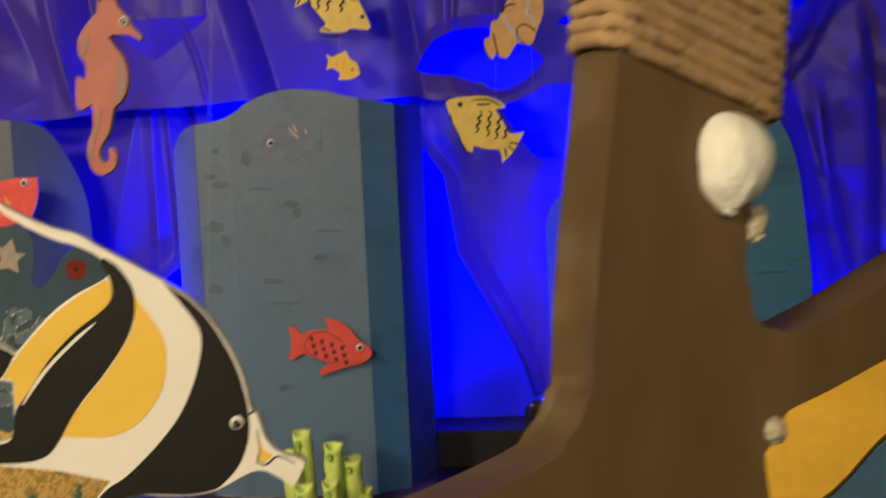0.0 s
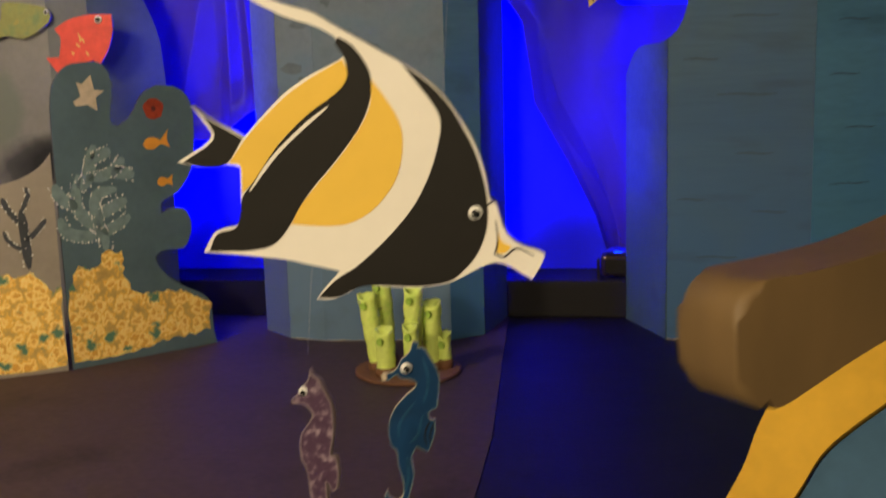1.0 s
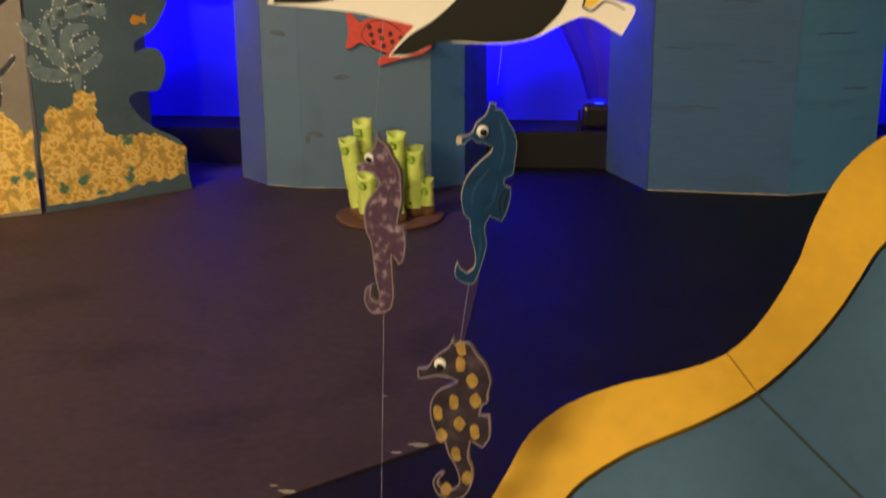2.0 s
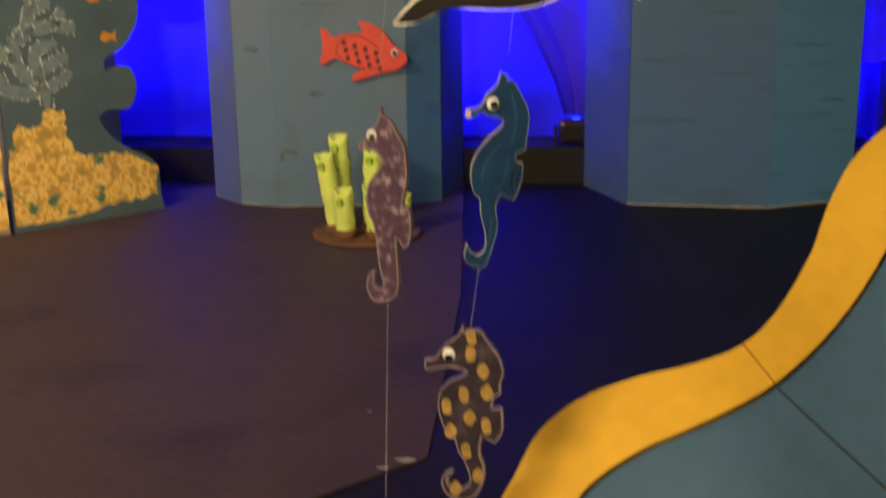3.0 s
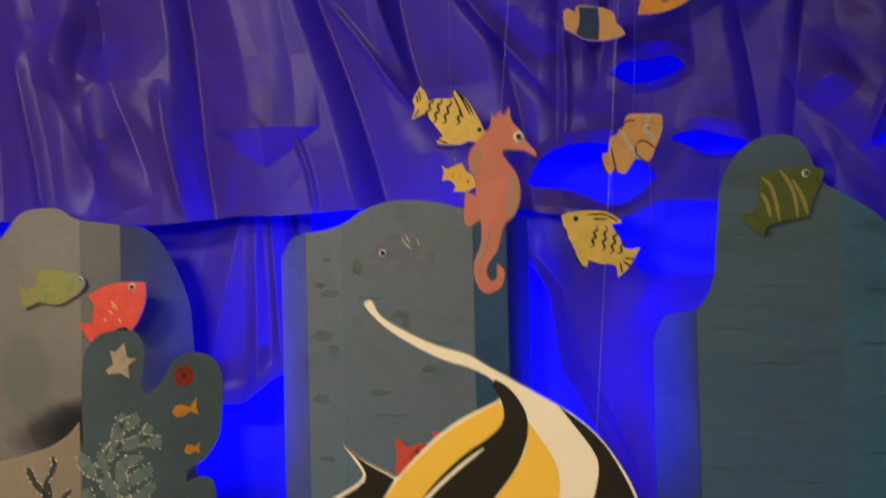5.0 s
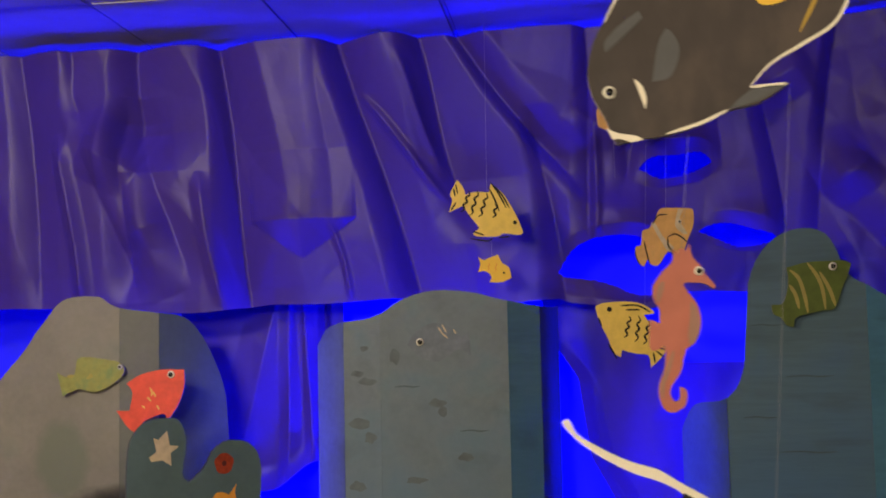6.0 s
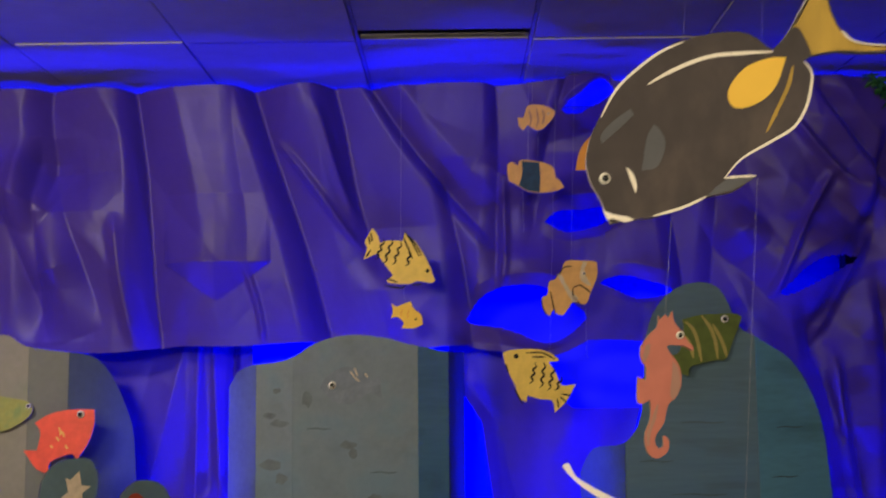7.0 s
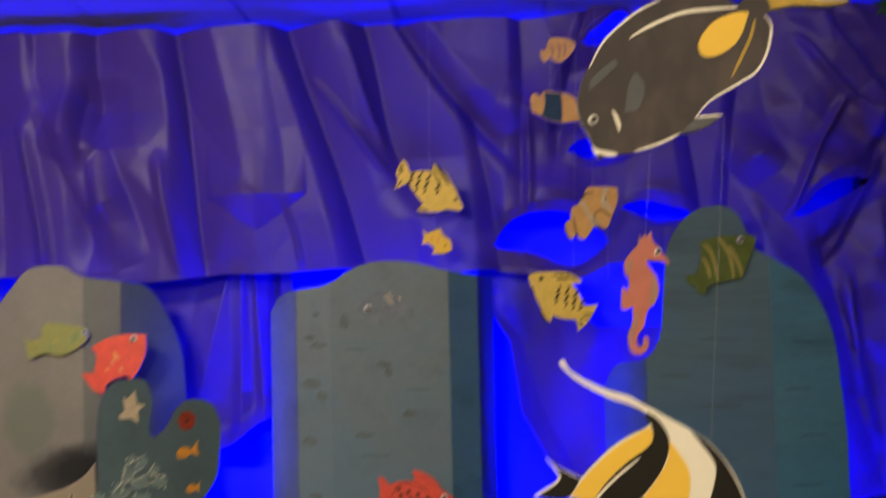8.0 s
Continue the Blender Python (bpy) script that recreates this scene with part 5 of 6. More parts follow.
decal(idol, "black_band", offset([(-0.0176, 0.1298), (-0.007, 0.123), (0.0038, 0.1076), (0.0069, 0.0932), (0.0037, 0.0768), (-0.0053, 0.0584), (-0.0245, 0.0337), (-0.0415, 0.0151), (-0.0545, -0.0015), (-0.0676, -0.0225), (-0.0806, -0.0351), (-0.1019, -0.0392), (-0.1326, -0.0398), (-0.125, -0.0271), (-0.11, -0.023), (-0.1046, -0.0137), (-0.1016, 0.0032), (-0.0919, 0.0157), (-0.0702, 0.0448), (-0.0445, 0.0694), (-0.0235, 0.0835), (-0.0129, 0.0936), (-0.0098, 0.1038), (-0.0125, 0.1162), (-0.0185, 0.1257)], 0.0011), M["black"], IF, "black painted band")
decal(idol, "black_band", offset([(0.0325, 0.1083), (0.0527, 0.0923), (0.0668, 0.0773), (0.0781, 0.0591), (0.0881, 0.0384), (0.094, 0.0176), (0.0971, -0.0031), (0.0957, -0.0239), (0.0882, -0.0427), (0.0778, -0.0552), (0.0653, -0.0648), (0.0403, -0.0689), (0.007, -0.0679), (-0.0098, -0.07), (-0.0267, -0.078), (-0.0415, -0.0796), (-0.0265, -0.0652), (-0.0095, -0.0547), (0.0075, -0.04), (0.0244, -0.0233), (0.0412, -0.0025), (0.0539, 0.0223), (0.0616, 0.047), (0.0634, 0.0634), (0.0587, 0.0758), (0.0466, 0.0925)], 0.0011), M["black"], IF, "black painted band")
decal(idol, "yellow_patch", [(-0.1025, 0.0293), (-0.1117, 0.0324), (-0.0964, 0.0523), (-0.0843, 0.065), (-0.0629, 0.0846), (-0.0418, 0.0987), (-0.0146, 0.1133), (-0.0107, 0.1038), (-0.0133, 0.0936), (-0.0243, 0.0843), (-0.0466, 0.0686), (-0.0701, 0.0469), (-0.0897, 0.0199), (-0.1023, 0.0074)], M["yellow"], IF, "yellow painted patch")
decal(idol, "yellow_patch", [(0.0078, 0.0973), (0.0198, 0.0806), (0.029, 0.064), (0.0316, 0.0474), (0.0285, 0.0268), (0.0208, 0.0102), (0.0039, -0.0084), (-0.0172, -0.0187), (-0.0423, -0.0198), (-0.0625, -0.0183), (-0.0537, -0.0028), (-0.0386, 0.0151), (-0.0216, 0.0337), (-0.0032, 0.0583), (0.0062, 0.0768)], M["yellow"], IF, "yellow painted patch")
decal(idol, "tail_patch", [(-0.1245 + 1.08 * (x + 0.1245), 0.0500 + 1.09 * (z - 0.0500)) for x, z in [(-0.1379, 0.0751), (-0.1235, 0.064), (-0.106, 0.0545), (-0.1019, 0.0515), (-0.1155, 0.0329), (-0.1338, 0.031), (-0.1494, 0.0346), (-0.1243, 0.0506), (-0.1277, 0.0641)]], M["black"], IF, "black painted tail")
decal(idol, "snout_mark", [(0.1063, -0.0249), (0.1087, -0.0324), (0.1169, -0.0375), (0.1107, -0.0428), (0.105, -0.0424)], M["yellow"], IF)
strokes(idol, "white_line", [[(-0.0955, 0.0095), (-0.0746, 0.0365), (-0.0489, 0.0603), (-0.0277, 0.0765)]], M["white"], 0.003, IF - 0.0006)
strokes(idol, "mouth_line", [[(0.1044, -0.0157), (0.1059, -0.0324), (0.1034, -0.0428), (0.1107, -0.0458), (0.121, -0.0387), (0.1352, -0.0451)], [(0.0979, -0.0036), (0.1032, -0.0007)]], M["black"], 0.0016, IF)
eye(idol, *[(0.0885, -0.0097)][0], IF - 0.0004, 0.0058, 0.1, -0.1)

DO = (0.12, 1.185, 1.5)
dark = cutout("dark_fish", [(-0.0748, -0.0777), (-0.0805, -0.0639), (-0.0851, -0.0514), (-0.0939, -0.0356), (-0.0984, -0.0199), (-0.0992, -0.0073), (-0.0943, 0.0146), (-0.0856, 0.0334), (-0.0659, 0.068), (-0.0433, 0.0899), (-0.0177, 0.1086), (0.0078, 0.1197), (0.0394, 0.1268), (0.0676, 0.1282), (0.083, 0.1228), (0.0951, 0.1129), (0.1024, 0.1083), (0.1129, 0.119), (0.1243, 0.1349), (0.1381, 0.1605), (0.1551, 0.1861), (0.1672, 0.2009), (0.1733, 0.1956), (0.1637, 0.1697), (0.1659, 0.1503), (0.1742, 0.1308), (0.1861, 0.1177), (0.2077, 0.1128), (0.242, 0.1115), (0.2323, 0.1052), (0.2009, 0.1033), (0.1698, 0.1051), (0.1445, 0.1011), (0.1349, 0.0962), (0.1424, 0.0832), (0.1416, 0.0673), (0.1355, 0.0452), (0.122, 0.0232), (0.0965, 0.0079), (0.0647, -0.0103), (0.0453, -0.0307), (0.0812, -0.0276), (0.0539, -0.0446), (0.0259, -0.0503), (0.0008, -0.0623), (-0.0303, -0.0711), (-0.055, -0.0737)], DO, M["dark_fish"], "dark brown painted wooden fish with an orange spot", t=0.008, core="white")
decal(dark, "tail_fin", [(0.1248, 0.1323), (0.1387, 0.1592), (0.1557, 0.1842), (0.1671, 0.1983), (0.1719, 0.1943), (0.1625, 0.1698), (0.1646, 0.1503), (0.173, 0.1301), (0.186, 0.1164), (0.2076, 0.1115), (0.2376, 0.1103), (0.2311, 0.1065), (0.201, 0.1052), (0.1698, 0.1064), (0.1433, 0.1018), (0.1401, 0.1121), (0.1316, 0.1303)], M["tail_gold"], IF, "ochre painted tail fin")
decal(dark, "orange_spot", [(0.1157, 0.0991), (0.1007, 0.0994), (0.0754, 0.0909), (0.0591, 0.0752), (0.0522, 0.0594), (0.0578, 0.046), (0.0734, 0.0457), (0.0925, 0.0555), (0.1056, 0.0712)], M["yellow"], IF, "orange teardrop spot")
decal(dark, "pectoral_fin", [(-0.0268, 0.0279), (-0.0208, 0.0227), (-0.0151, 0.0068), (-0.024, -0.0169), (-0.0409, -0.021), (-0.0347, 0.0135)], M["dark_blue_grey"], IF)
decal(dark, "forehead_shade", [(-0.083, 0.0176), (-0.0701, 0.0319), (-0.051, 0.0454), (-0.0475, 0.039), (-0.0642, 0.0235), (-0.082, 0.0081)], M["dark_blue_grey"], IF)
decal(dark, "gill_mark", [(-0.0575, -0.0175), (-0.0503, -0.0239), (-0.0464, -0.0365), (-0.0479, -0.0459), (-0.0524, -0.0333)], M["white"], IF, "", 2)
decal(dark, "mouth", [(-0.0784, -0.0733), (-0.0836, -0.062), (-0.0733, -0.0672), (-0.058, -0.07), (-0.0501, -0.0738), (-0.0612, -0.0761), (-0.0722, -0.0722)], M["white"], IF, "white painted lips", 2)
decal(dark, "lower_fin", [(0.0471, -0.032), (0.0774, -0.0294), (0.054, -0.0427), (0.0272, -0.0491)], M["dark_blue_grey"], IF, "", 2)
strokes(dark, "white_line", [[(-0.0315, 0.0718), (-0.006, 0.086), (0.032, 0.1006), (0.0697, 0.1044), (0.1023, 0.1057)]], M["white"], 0.0042, IF)
strokes(dark, "white_line", [[(0.0465, -0.0301), (0.0787, -0.0282)], [(0.026, -0.0497), (0.0009, -0.0611), (-0.0303, -0.0698)], [(-0.0824, 0.0365), (-0.0659, 0.0661), (-0.0434, 0.088), (-0.0177, 0.1067), (0.0077, 0.1178)], [(0.176, 0.1281), (0.1879, 0.1163), (0.2089, 0.1114), (0.2388, 0.1102)], [(0.1275, 0.1355), (0.14, 0.1598), (0.1564, 0.1855), (0.1671, 0.1989)], [(0.1349, 0.0949), (0.1424, 0.0826), (0.1409, 0.0667), (0.1349, 0.0452), (0.1214, 0.0239), (0.0965, 0.0086), (0.0647, -0.0097), (0.0459, -0.0301)]], M["white"], 0.003, IF)
strokes(dark, "yellow_line", [[(0.1228, 0.09), (0.1167, 0.0678), (0.1043, 0.0426), (0.092, 0.0187)]], M["tail_gold"], 0.004, IF)
eye(dark, *[(-0.0801, -0.0296)][0], IF, 0.0062, 0.05, 0.0)
line_to(dark, DO, (0.128, 1.185, 1.62), (0.193, 1.185, 2.44))
line_to(dark, DO, (0.210, 1.185, 1.60), (0.268, 1.185, 2.44))
line_to(dark, DO, (0.202, 1.187, 1.47), (0.168, 1.187, 1.02))

PO = (0.1, 1.19, 1.27)
pink = cutout("pink_seahorse", [(-0.0069, 0.0564), (-0.0051, 0.0516), (-0.0002, 0.0571), (0.0035, 0.0537), (0.0075, 0.0607), (0.0096, 0.0487), (0.0174, 0.039), (0.021, 0.0318), (0.0288, 0.0221), (0.0273, 0.0188), (0.0194, 0.0238), (0.01, 0.025), (0.0029, 0.0252), (0.0005, 0.0229), (0.0051, 0.0156), (0.0119, 0.006), (0.015, -0.0059), (0.0142, -0.0178), (0.0088, -0.0294), (0.0026, -0.034), (-0.0009, -0.041), (-0.0045, -0.0552), (-0.0124, -0.0668), (-0.0144, -0.0748), (-0.0108, -0.0815), (-0.006, -0.0787), (-0.0058, -0.0684), (-0.002, -0.0694), (0.0007, -0.0751), (-0.0014, -0.0845), (-0.0067, -0.0891), (-0.0138, -0.0914), (-0.0208, -0.087), (-0.0244, -0.0761), (-0.0237, -0.0643), (-0.0187, -0.0525), (-0.0175, -0.0407), (-0.0182, -0.0312), (-0.0269, -0.0358), (-0.0316, -0.0309), (-0.0301, -0.0072), (-0.0216, -0.0112), (-0.0214, 0.0021), (-0.026, 0.0094), (-0.0267, 0.0213), (-0.0232, 0.0284), (-0.0158, 0.0377), (-0.0086, 0.0446)], PO, M["pink"], "coral pink painted wooden seahorse", "seahorse cutout", 0.007, "hanging seahorses")
PF = -0.0035
decal(pink, "fin_shade", [(0.0063, 0.0085), (0.0118, 0.0012), (0.0139, -0.013), (0.0113, -0.0248), (0.0054, -0.0317), (0.0028, -0.0246), (0.005, -0.0081)], M["grey_paint"], PF)
decal(pink, "back_shade", [(-0.0239, 0.0155), (-0.0209, 0.0249), (-0.0161, 0.0267), (-0.0172, 0.0187), (-0.0212, 0.0092), (-0.0246, 0.0079)], M["grey_paint"], PF)
strokes(pink, "tail_shade", [[(-0.0103, -0.0361), (-0.0154, -0.0526), (-0.0209, -0.0667), (-0.0211, -0.0785)]], M["grey_paint"], 0.004, PF)
eye(pink, *[(0.0149, 0.0353)][0], PF, 0.0042, 0.0, 0.0)
line_to(pink, PO, (0.100, 1.19, 1.32), (0.110, 1.187, 1.43))

BO = (0.14, 1.162, 0.8)
BLUE_OUT = [(0.0042, 0.0643), (0.0092, 0.0631), (0.0084, 0.059), (0.0138, 0.0578), (0.0188, 0.0488), (0.0231, 0.0406), (0.0254, 0.0303), (0.0235, 0.0157), (0.0224, 0.0072), (0.0158, 0.0038), (0.0163, -0.0021), (0.0209, -0.0034), (0.0202, -0.014), (0.017, -0.0248), (0.0137, -0.0313), (0.0043, -0.0263), (0.0001, -0.0358), (0.0019, -0.0489), (-0.0009, -0.0622), (-0.0052, -0.0756), (-0.0094, -0.0824), (-0.0181, -0.0812), (-0.0233, -0.0759), (-0.0233, -0.0692), (-0.0212, -0.0634), (-0.0195, -0.0691), (-0.0138, -0.0735), (-0.0082, -0.069), (-0.0074, -0.0579), (-0.0109, -0.0425), (-0.0119, -0.0295), (-0.0161, -0.0252), (-0.0183, -0.0145), (-0.0175, -0.0038), (-0.0129, 0.0069), (-0.0037, 0.0175), (0.0046, 0.0247), (0.0062, 0.0289), (0.0012, 0.0322), (-0.0059, 0.033), (-0.0101, 0.0363), (-0.0163, 0.0321), (-0.0222, 0.032), (-0.0214, 0.0378), (-0.0143, 0.0383), (-0.0089, 0.0425), (-0.006, 0.0487), (0.001, 0.0549)]
blueh = cutout("blue_seahorse", BLUE_OUT, BO, M["blue_horse"], "dark teal blue painted seahorse with pale cut edges", "seahorse cutout", 0.004, "hanging seahorses", "star", 3, 9)
strokes(blueh, "brush_stroke", [[(0.012, 0.05), (0.016, 0.03), (0.012, 0.012)], [(0.004, 0.012), (-0.008, -0.004), (-0.010, -0.018)], [(0.010, 0.0), (0.006, -0.016), (0.0, -0.022)], [(-0.004, -0.035), (-0.003, -0.052), (-0.006, -0.066)]], M["blue_pale"], 0.0022, -0.002)
strokes(blueh, "fin_line", [[(0.0165, -0.004), (0.012, -0.014), (0.013, -0.026)], [(0.0195, -0.006), (0.016, -0.016), (0.0165, -0.024)]], M["black"], 0.0011, -0.002)
part("pale_edge", rim(BLUE_OUT, 0.0005, -0.0024, -0.0014), M["coral_paint"], blueh, "pale unpainted cut edge")
decal(blueh, "snout_tip", [(-0.0222, 0.0374), (-0.018, 0.0379), (-0.018, 0.0325), (-0.0218, 0.032)], M["star"], -0.0025, "cream snout tip", 1)
eye(blueh, *[(-0.0018, 0.0421)][0], -0.0025, 0.0048, 0.1, -0.1)
line_to(blueh, BO, (0.150, 1.162, 0.878), (0.156, 1.164, 0.93))
line_to(blueh, BO, (0.128, 1.162, 0.72), (0.118, 1.16, 0.65))
UO = (0.05, 1.177, 0.78)
PURPLE_OUT = [(0.0047, 0.057), (0.0063, 0.0515), (0.0131, 0.0473), (0.0173, 0.0388), (0.0236, 0.0281), (0.0247, 0.0152), (0.0246, 0.0021), (0.0218, -0.0111), (0.0208, -0.0178), (0.026, -0.0199), (0.0276, -0.0333), (0.0257, -0.0468), (0.0212, -0.0514), (0.0152, -0.0425), (0.0158, -0.0606), (0.0164, -0.079), (0.0131, -0.0906), (0.004, -0.0954), (-0.005, -0.0956), (-0.0106, -0.0864), (-0.009, -0.0748), (-0.0031, -0.071), (-0.0047, -0.0816), (-0.0003, -0.0862), (0.0034, -0.0815), (0.0001, -0.0654), (-0.0017, -0.0472), (-0.0036, -0.0337), (-0.0078, -0.0248), (-0.0089, -0.0115), (-0.006, -0.0004), (-0.0006, 0.0062), (0.0039, 0.0128), (0.0048, 0.0171), (-0.0003, 0.0227), (-0.0067, 0.0244), (-0.0133, 0.0235), (-0.0144, 0.0287), (-0.0087, 0.0322), (-0.0051, 0.0386), (-0.0007, 0.0429), (0.0024, 0.0472)]
purp = cutout("purple_seahorse", PURPLE_OUT, UO, M["vinyl"], "mottled purple clear plastic seahorse", "seahorse cutout", 0.0045, "hanging seahorses", "clear_edge", 3, -16)
eye(purp, *[(-0.003, 0.0356)][0], -0.002, 0.0042, 0.15, -0.15)
# highlight on the clear edge, laid on as a pale band
part("edge_highlight", rim(PURPLE_OUT, 0.0011, -0.0030, -0.0018), M["clear_edge"], purp, "pale band for light caught on the plastic edge")
line_to(purp, UO, (0.052, 1.177, 0.848), (0.065, 1.170, 0.935))
line_to(purp, UO, (0.056, 1.177, 0.69), (0.030, 1.18, 0.004))
KO = (0.12, 1.157, 0.61)
SPOTTED_OUT = [(-0.0078, 0.0541), (-0.0043, 0.063), (-0.003, 0.0565), (0.0088, 0.0586), (0.0155, 0.05), (0.023, 0.0408), (0.0266, 0.0316), (0.0276, 0.0245), (0.025, 0.015), (0.0251, 0.0079), (0.0203, 0.0045), (0.0181, -0.0042), (0.0261, -0.004), (0.0271, -0.0136), (0.0263, -0.0257), (0.0206, -0.0341), (0.0102, -0.0285), (0.0084, -0.0433), (0.0117, -0.053), (0.0122, -0.0629), (0.0086, -0.0755), (0.0004, -0.0843), (-0.0088, -0.0861), (-0.018, -0.0824), (-0.0226, -0.074), (-0.0216, -0.0664), (-0.0157, -0.0608), (-0.0125, -0.0617), (-0.018, -0.0688), (-0.0157, -0.0748), (-0.0065, -0.076), (-0.0006, -0.0708), (0.0003, -0.0633), (-0.0043, -0.051), (-0.0088, -0.0437), (-0.0124, -0.0316), (-0.0201, -0.0245), (-0.0245, -0.01), (-0.0235, 0.0044), (-0.0168, 0.0141), (-0.0065, 0.02), (-0.0007, 0.0239), (-0.0065, 0.0257), (-0.0176, 0.0268), (-0.0288, 0.0233), (-0.0346, 0.0231), (-0.0354, 0.0316), (-0.0265, 0.0337), (-0.0211, 0.0422), (-0.0131, 0.0494)]
spot = cutout("spotted_seahorse", SPOTTED_OUT, KO, M["vinyl_dark"], "smoky clear plastic seahorse with gold dots", "seahorse cutout", 0.0045, "hanging seahorses", "clear_edge", 3, -10)
eye(spot, *[(-0.0154, 0.0377)][0], -0.002, 0.0052, 0.1, -0.35)
for i, (x, z) in enumerate([(0.0014, 0.039), (0.0121, 0.0256), (-0.0043, 0.0048), (0.0149, 0.0082), (-0.0182, -0.0065), (0.0011, -0.0142), (0.0137, -0.0202), (-0.0147, -0.0268), (-0.0024, -0.0426), (0.0076, -0.0631), (0.0023, 0.0529), (-0.0111, -0.0761)]):
    decal(spot, "gold_dot", [(x + (0.0045 + 0.001 * math.sin(i * 3 + k)) * math.cos(k * math.pi / 5), z + 0.0065 * math.sin(k * math.pi / 5)) for k in range(10)], M["gold_dot"], -0.002, "", 2)
# the same pale band stands for light caught along this outline
part("edge_highlight", rim(SPOTTED_OUT, 0.0011, -0.0030, -0.0018), M["clear_edge"], spot, "pale band for light caught on the plastic edge")
line_to(spot, KO, (0.110, 1.157, 0.51), (0.085, 1.157, 0.004))

# ---------------- anchor ----------------
AU = Vector((0.78, 0.62)).normalized()
anchor = thing("anchor", pose(0.487, 0.785, 0.004, 0, 0, math.degrees(math.atan2(AU.y, AU.x))), "large brown painted wooden anchor with rope and shells", "anchor")
ANCHOR = [(0.060, 1.60), (0.052, 1.40), (0.025, 1.22), (0.015, 1.163), (0.006, 1.11), (0.002, 1.066), (0.000, 1.048), (-0.012, 1.034), (-0.045, 1.024), (-0.09, 1.016), (-0.13, 1.0135), (-0.152, 1.013), (-0.163, 1.011), (-0.170, 1.003), (-0.171, 0.987), (-0.168, 0.969), (-0.158, 0.961), (-0.145, 0.960), (-0.128, 0.965), (-0.092, 0.976), (-0.035, 0.989), (-0.006, 0.995), (0.008, 0.990), (0.018, 0.972), (0.04, 0.90), (0.07, 0.70), (0.09, 0.35), (0.10, 0.0),
          (0.21, 0.0), (0.19, 0.35), (0.155, 0.75), (0.125, 0.955), (0.118, 1.0), (0.120, 1.018), (0.135, 1.028), (0.17, 1.035), (0.235, 1.05), (0.285, 1.06), (0.303, 1.082), (0.295, 1.105), (0.265, 1.105), (0.20, 1.084), (0.14, 1.070), (0.115, 1.075), (0.106, 1.095), (0.112, 1.14), (0.126, 1.19), (0.160, 1.40), (0.172, 1.60)]
bm = slab(smooth(ANCHOR, True, 3), 0.0, 0.034)
bmesh.ops.bevel(bm, geom=[e for e in bm.edges if abs(e.verts[0].co.y - e.verts[1].co.y) < 1e-6], offset=0.0045, segments=3, affect="EDGES", profile=0.5)
for fc in bm.faces:
    fc.smooth = len(fc.verts) == 4
body = part("anchor_body", bm, M["anchor"], anchor)
# jute rope wound round the shank, lower on its far side
for k in range(22):
    zc = 1.209 + 0.0080 * k
    cx, hw = 0.078 + (zc - 1.2) * 0.13, 0.056 + (zc - 1.2) * 0.02
    path = []
    for a in range(60):
        th = 2 * math.pi * a / 60
        c, s = math.cos(th), math.sin(th)
        u = cx + (hw + 0.001) * math.copysign(abs(c) ** 0.35, c)
        v = 0.017 + 0.0195 * math.copysign(abs(s) ** 0.35, s)
        path.append((u, v, zc - 0.35 * (u - cx) + 0.0007 * math.sin(a * 0.7 + 2.1 * k) + 0.0004 * math.sin(a * 2.3 + k)))
    bm = tube(path, 0.0045, 8, True)
    bm.verts.ensure_lookup_table()
    # the twist of the strands stands out as slanting lumps
    for n, v in enumerate(bm.verts):
        ring, seg = divmod(n, 8)
        v.co += (v.co - Vector(path[ring])) * 0.16 * math.sin(ring * 1.9 + seg * math.pi / 4 * 3)
    part("rope_turn", bm, M["rope"], anchor, "jute rope turn" if k == 0 else "")


def shell(u, z, w, h, turn, ridges, label, mat="shell", v=0.0):
    """A ribbed half shell with a scalloped rim and a hinge."""
    root = thing("seashell", Matrix.Translation((0.487, 0.785, 0)) @ pose(0, 0, 0, 0, 0, math.degrees(math.atan2(AU.y, AU.x))) @ pose(u, v, z, 0, turn, 0), label, "seashell", "shells on the anchor")
    bm = bmesh.new()
    rows, n, m = [], 40, 10
    for j in range(m + 1):
        s = j / m
        row = []
        for i in range(n):
            th = 2 * math.pi * i / n
            rim = 1 + (0.05 * math.cos(ridges * th) if ridges else 0.05 * math.sin(3 * th + 0.6) + 0.03 * math.sin(7 * th) * (1 if math.sin(th) < -0.3 else 0))
            hinge = 1 - 0.25 * math.exp(-((th - 1.5 * math.pi) / 0.5) ** 2)
            rr = math.sin(s * math.pi / 2) * rim
            row.append(bm.verts.new((w / 2 * rr * math.cos(th) * hinge, -w * 0.42 * math.cos(s * math.pi / 2) * (1 + 0.05 * math.cos(ridges * th) * s) - 0.001, h / 2 * rr * math.sin(th) * (1.1 if math.sin(th) < 0 else 1))))
        rows.append(row)
    for j in range(m):
        for i in range(n):
            bm.faces.new((rows[j][i], rows[j][(i + 1) % n], rows[j + 1][(i + 1) % n], rows[j + 1][i])).smooth = True
    bm.faces.new(rows[m])
    bmesh.ops.remove_doubles(bm, verts=bm.verts, dist=1e-5)
    part("valve", bm, M[mat], root)
    part("hinge", lathe([(w * 0.12, 0), (w * 0.14, 0.002), (w * 0.06, 0.006)], 8), M[mat], root, "", pose(0, -0.003, -h * 0.5, 60))


shell(0.097, 1.171, 0.048, 0.050, 12, 0, "large smooth white seashell glued to the anchor")
shell(0.115, 1.137, 0.013, 0.02, 20, 9, "small cream seashell glued to the anchor, coloured as shaded", "shell_shaded")
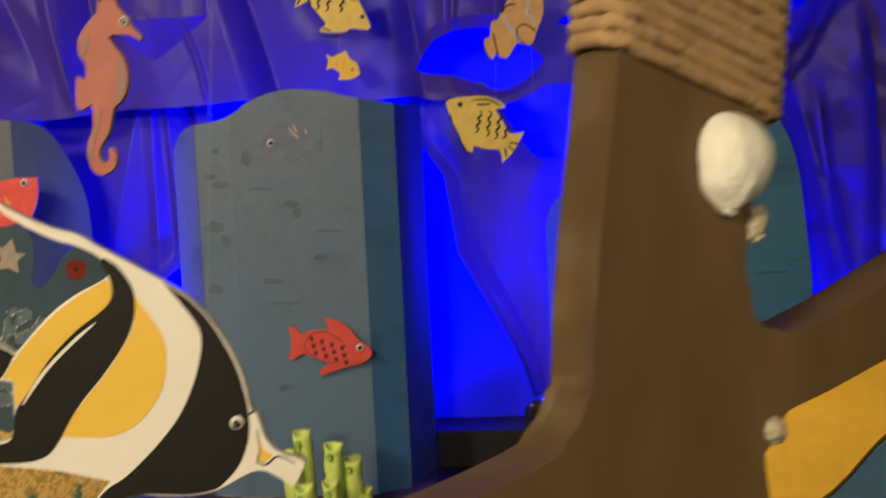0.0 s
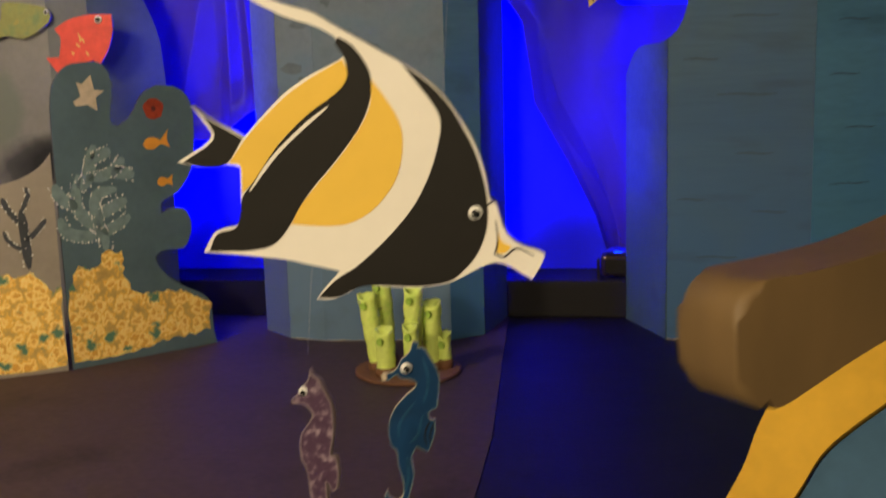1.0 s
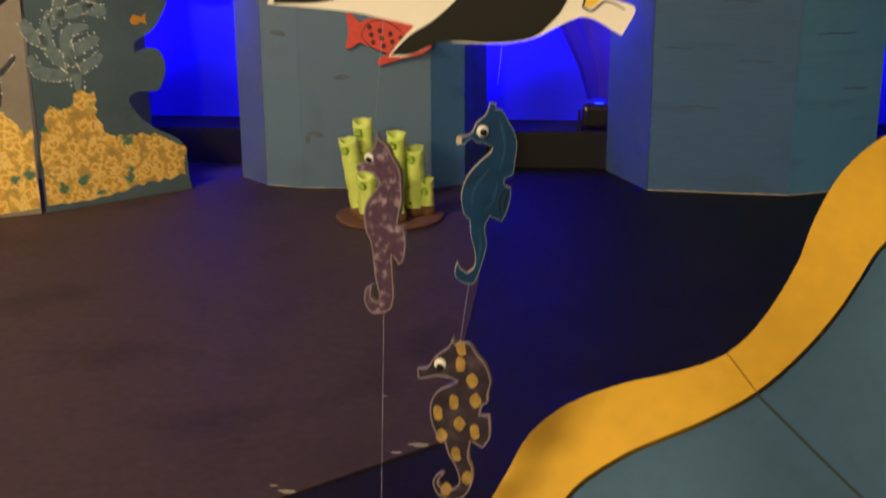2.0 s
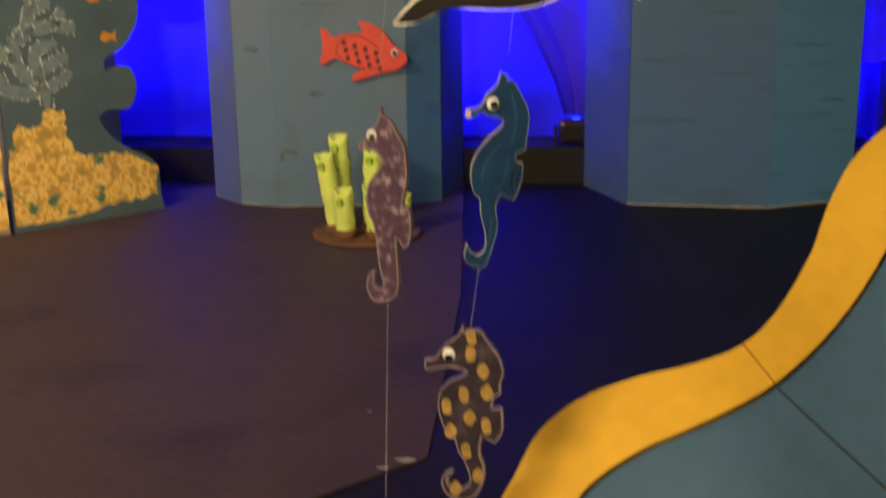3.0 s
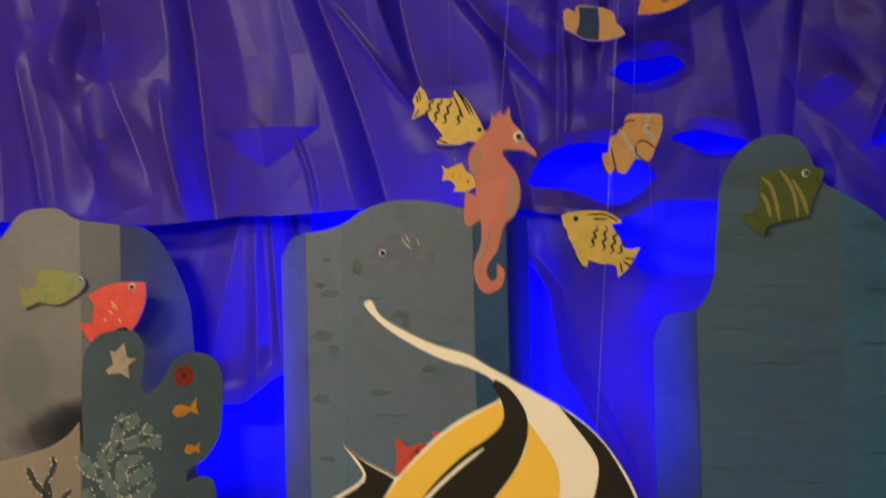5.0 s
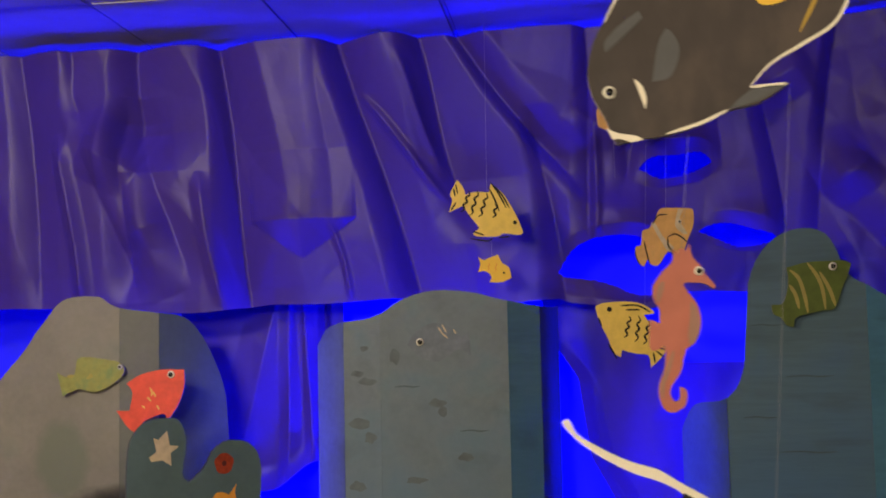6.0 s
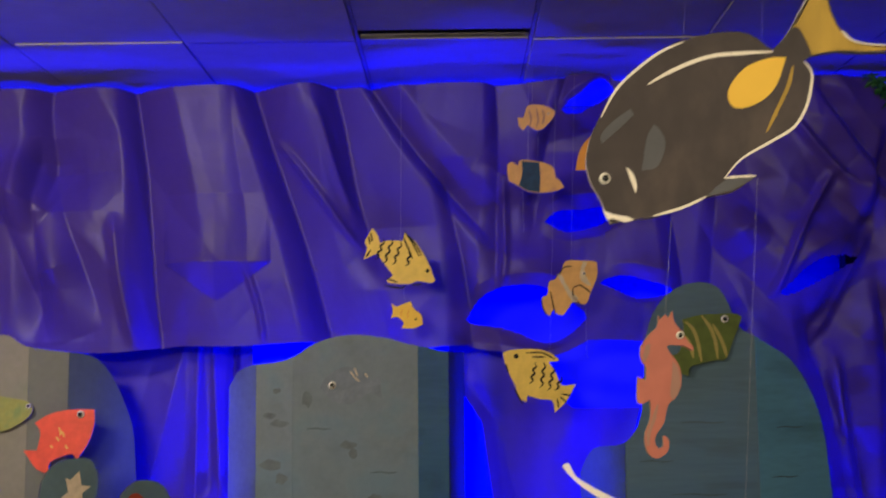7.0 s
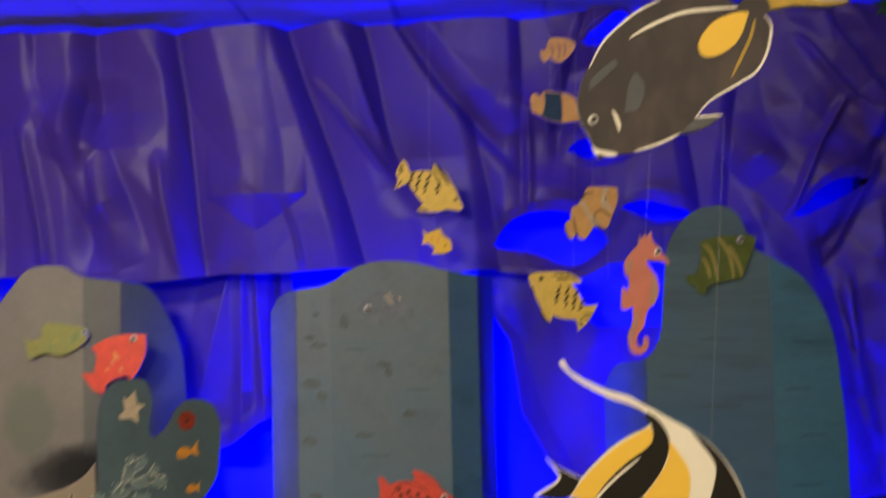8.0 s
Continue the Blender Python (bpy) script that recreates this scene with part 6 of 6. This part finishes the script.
shell(0.124, 1.024, 0.016, 0.014, 70, 9, "small cream seashell glued to the anchor, coloured as shaded", "shell_shaded")

# ---------------- leaning board with a yellow rim ----------------
board = thing("rimmed_board", pose(0.364, 1.358, 0.580, -45), "blue-grey painted board with a wavy golden rim, leaning back", "painted board")
BOUT = [(0.62, 0.555), (0.49, 0.483), (0.367, 0.405), (0.30, 0.338), (0.236, 0.285)] + [(0.1781, 0.2597), (0.1285, 0.2134), (0.0948, 0.1554), (0.0735, 0.1029), (0.036, 0.0399), (-0.0005, 0.0019), (-0.0468, -0.0186), (-0.0998, -0.0332), (-0.1525, -0.0558), (-0.1887, -0.0877), (-0.2086, -0.1266), (-0.2279, -0.1644), (-0.244, -0.206), (-0.2588, -0.2608), (-0.2659, -0.3129)]
BIN = [(0.60, 0.455), (0.469, 0.371), (0.387, 0.290), (0.30, 0.235), (0.226, 0.182)] + [(0.1624, 0.1302), (0.1312, 0.085), (0.1058, 0.0474), (0.0701, 0.0047), (0.0251, -0.0371), (-0.0232, -0.0666), (-0.0599, -0.0843), (-0.0962, -0.1018), (-0.1373, -0.13), (-0.1601, -0.1571), (-0.1774, -0.1887), (-0.1894, -0.2193), (-0.2054, -0.2686), (-0.2139, -0.311)]
OUT = smooth([(x, z) for x, z in BOUT], False, 4)
INN = smooth([(x, z) for x, z in BIN], False, 4)
part("rim", slab(OUT + INN[::-1], -0.012, 0.006), M["board_yellow"], board, "golden yellow painted wavy rim")
part("face", slab([(x + 0.003, z - 0.002) for x, z in INN] + [(-0.2, -0.6), (0.6, -0.6)], -0.008, 0.006), M["board_blue"], board, "blue-grey painted face")
M["seam"] = material("dark_joint", (0.03, 0.045, 0.05), 0.8)
SEAM = [(-0.0005, 0.0019), (0.0251, -0.0371), (0.0762, -0.0943), (0.1284, -0.1511), (0.1833, -0.212)]
part("joint", stroke(SEAM[1:], 0.0028, -0.0086, -0.0076, False), M["seam"], board)
M["seam_y"] = material("brown_joint", (0.30, 0.15, 0.012), 0.8)
part("joint", stroke([SEAM[0], SEAM[1]], 0.0014, -0.0126, -0.0116, False), M["seam_y"], board)
part("rim", slab(smooth([(0.06, -0.225), (0.10, -0.195), (0.14, -0.172), (0.22, -0.15), (0.22, -0.20), (0.15, -0.22), (0.10, -0.25)], True, 3), -0.012, -0.007), M["board_yellow"], board, "golden yellow painted wavy rim")
part("prop", box(0.1, 0.14, 0.0065, 0.03, -0.6, 0.1), M["card_core"], board)

# ---------------- garland ----------------
gar = thing("leaf_garland", pose(1.50, 4.47, 2.43), "green plastic leaf garland hanging beside the sheet", "garland")
GARLAND = [(-0.02, 0.0), (0.06, -0.08), (0.135, -0.30), (0.205, -0.68), (0.23, -0.95), (0.235, -1.30)]


def along_garland(s):
    k = min(len(GARLAND) - 2, int(s * (len(GARLAND) - 1)))
    return Vector(GARLAND[k]).lerp(Vector(GARLAND[k + 1]), s * (len(GARLAND) - 1) - k)


part("stem", tube([(along_garland(k / 30).x + 0.006 * math.sin(k), -0.01 * math.sin(k * 0.7), along_garland(k / 30).y) for k in range(31)], 0.004, 6), M["leaf"], gar)
bm = bmesh.new()
rng = random.Random(3)
for k in range(640):
    c = along_garland(rng.random())
    c = Vector((c.x + rng.gauss(0, 0.012), rng.gauss(0, 0.012), c.y))
    d = Vector((rng.uniform(-1, 1), rng.uniform(-1, 0.4), rng.uniform(-1.1, 0.4))).normalized()
    u = d.cross(Vector((0.3, 0.5, 1))).normalized()
    w = d.cross(u)
    L = rng.uniform(0.025, 0.055)
    p = [c, c + d * L * 0.5 + u * L * 0.2, c + d * L + w * 0.006, c + d * L * 0.5 - u * L * 0.2]
    vs, vm = [bm.verts.new(q) for q in p], bm.verts.new(c + d * L * 0.5 + w * 0.005)
    for i in range(4):
        bm.faces.new((vs[i], vs[(i + 1) % 4], vm))
tagged(part("leaves", bm, M["leaf"], gar, "small green plastic leaves"), kind="stuff")
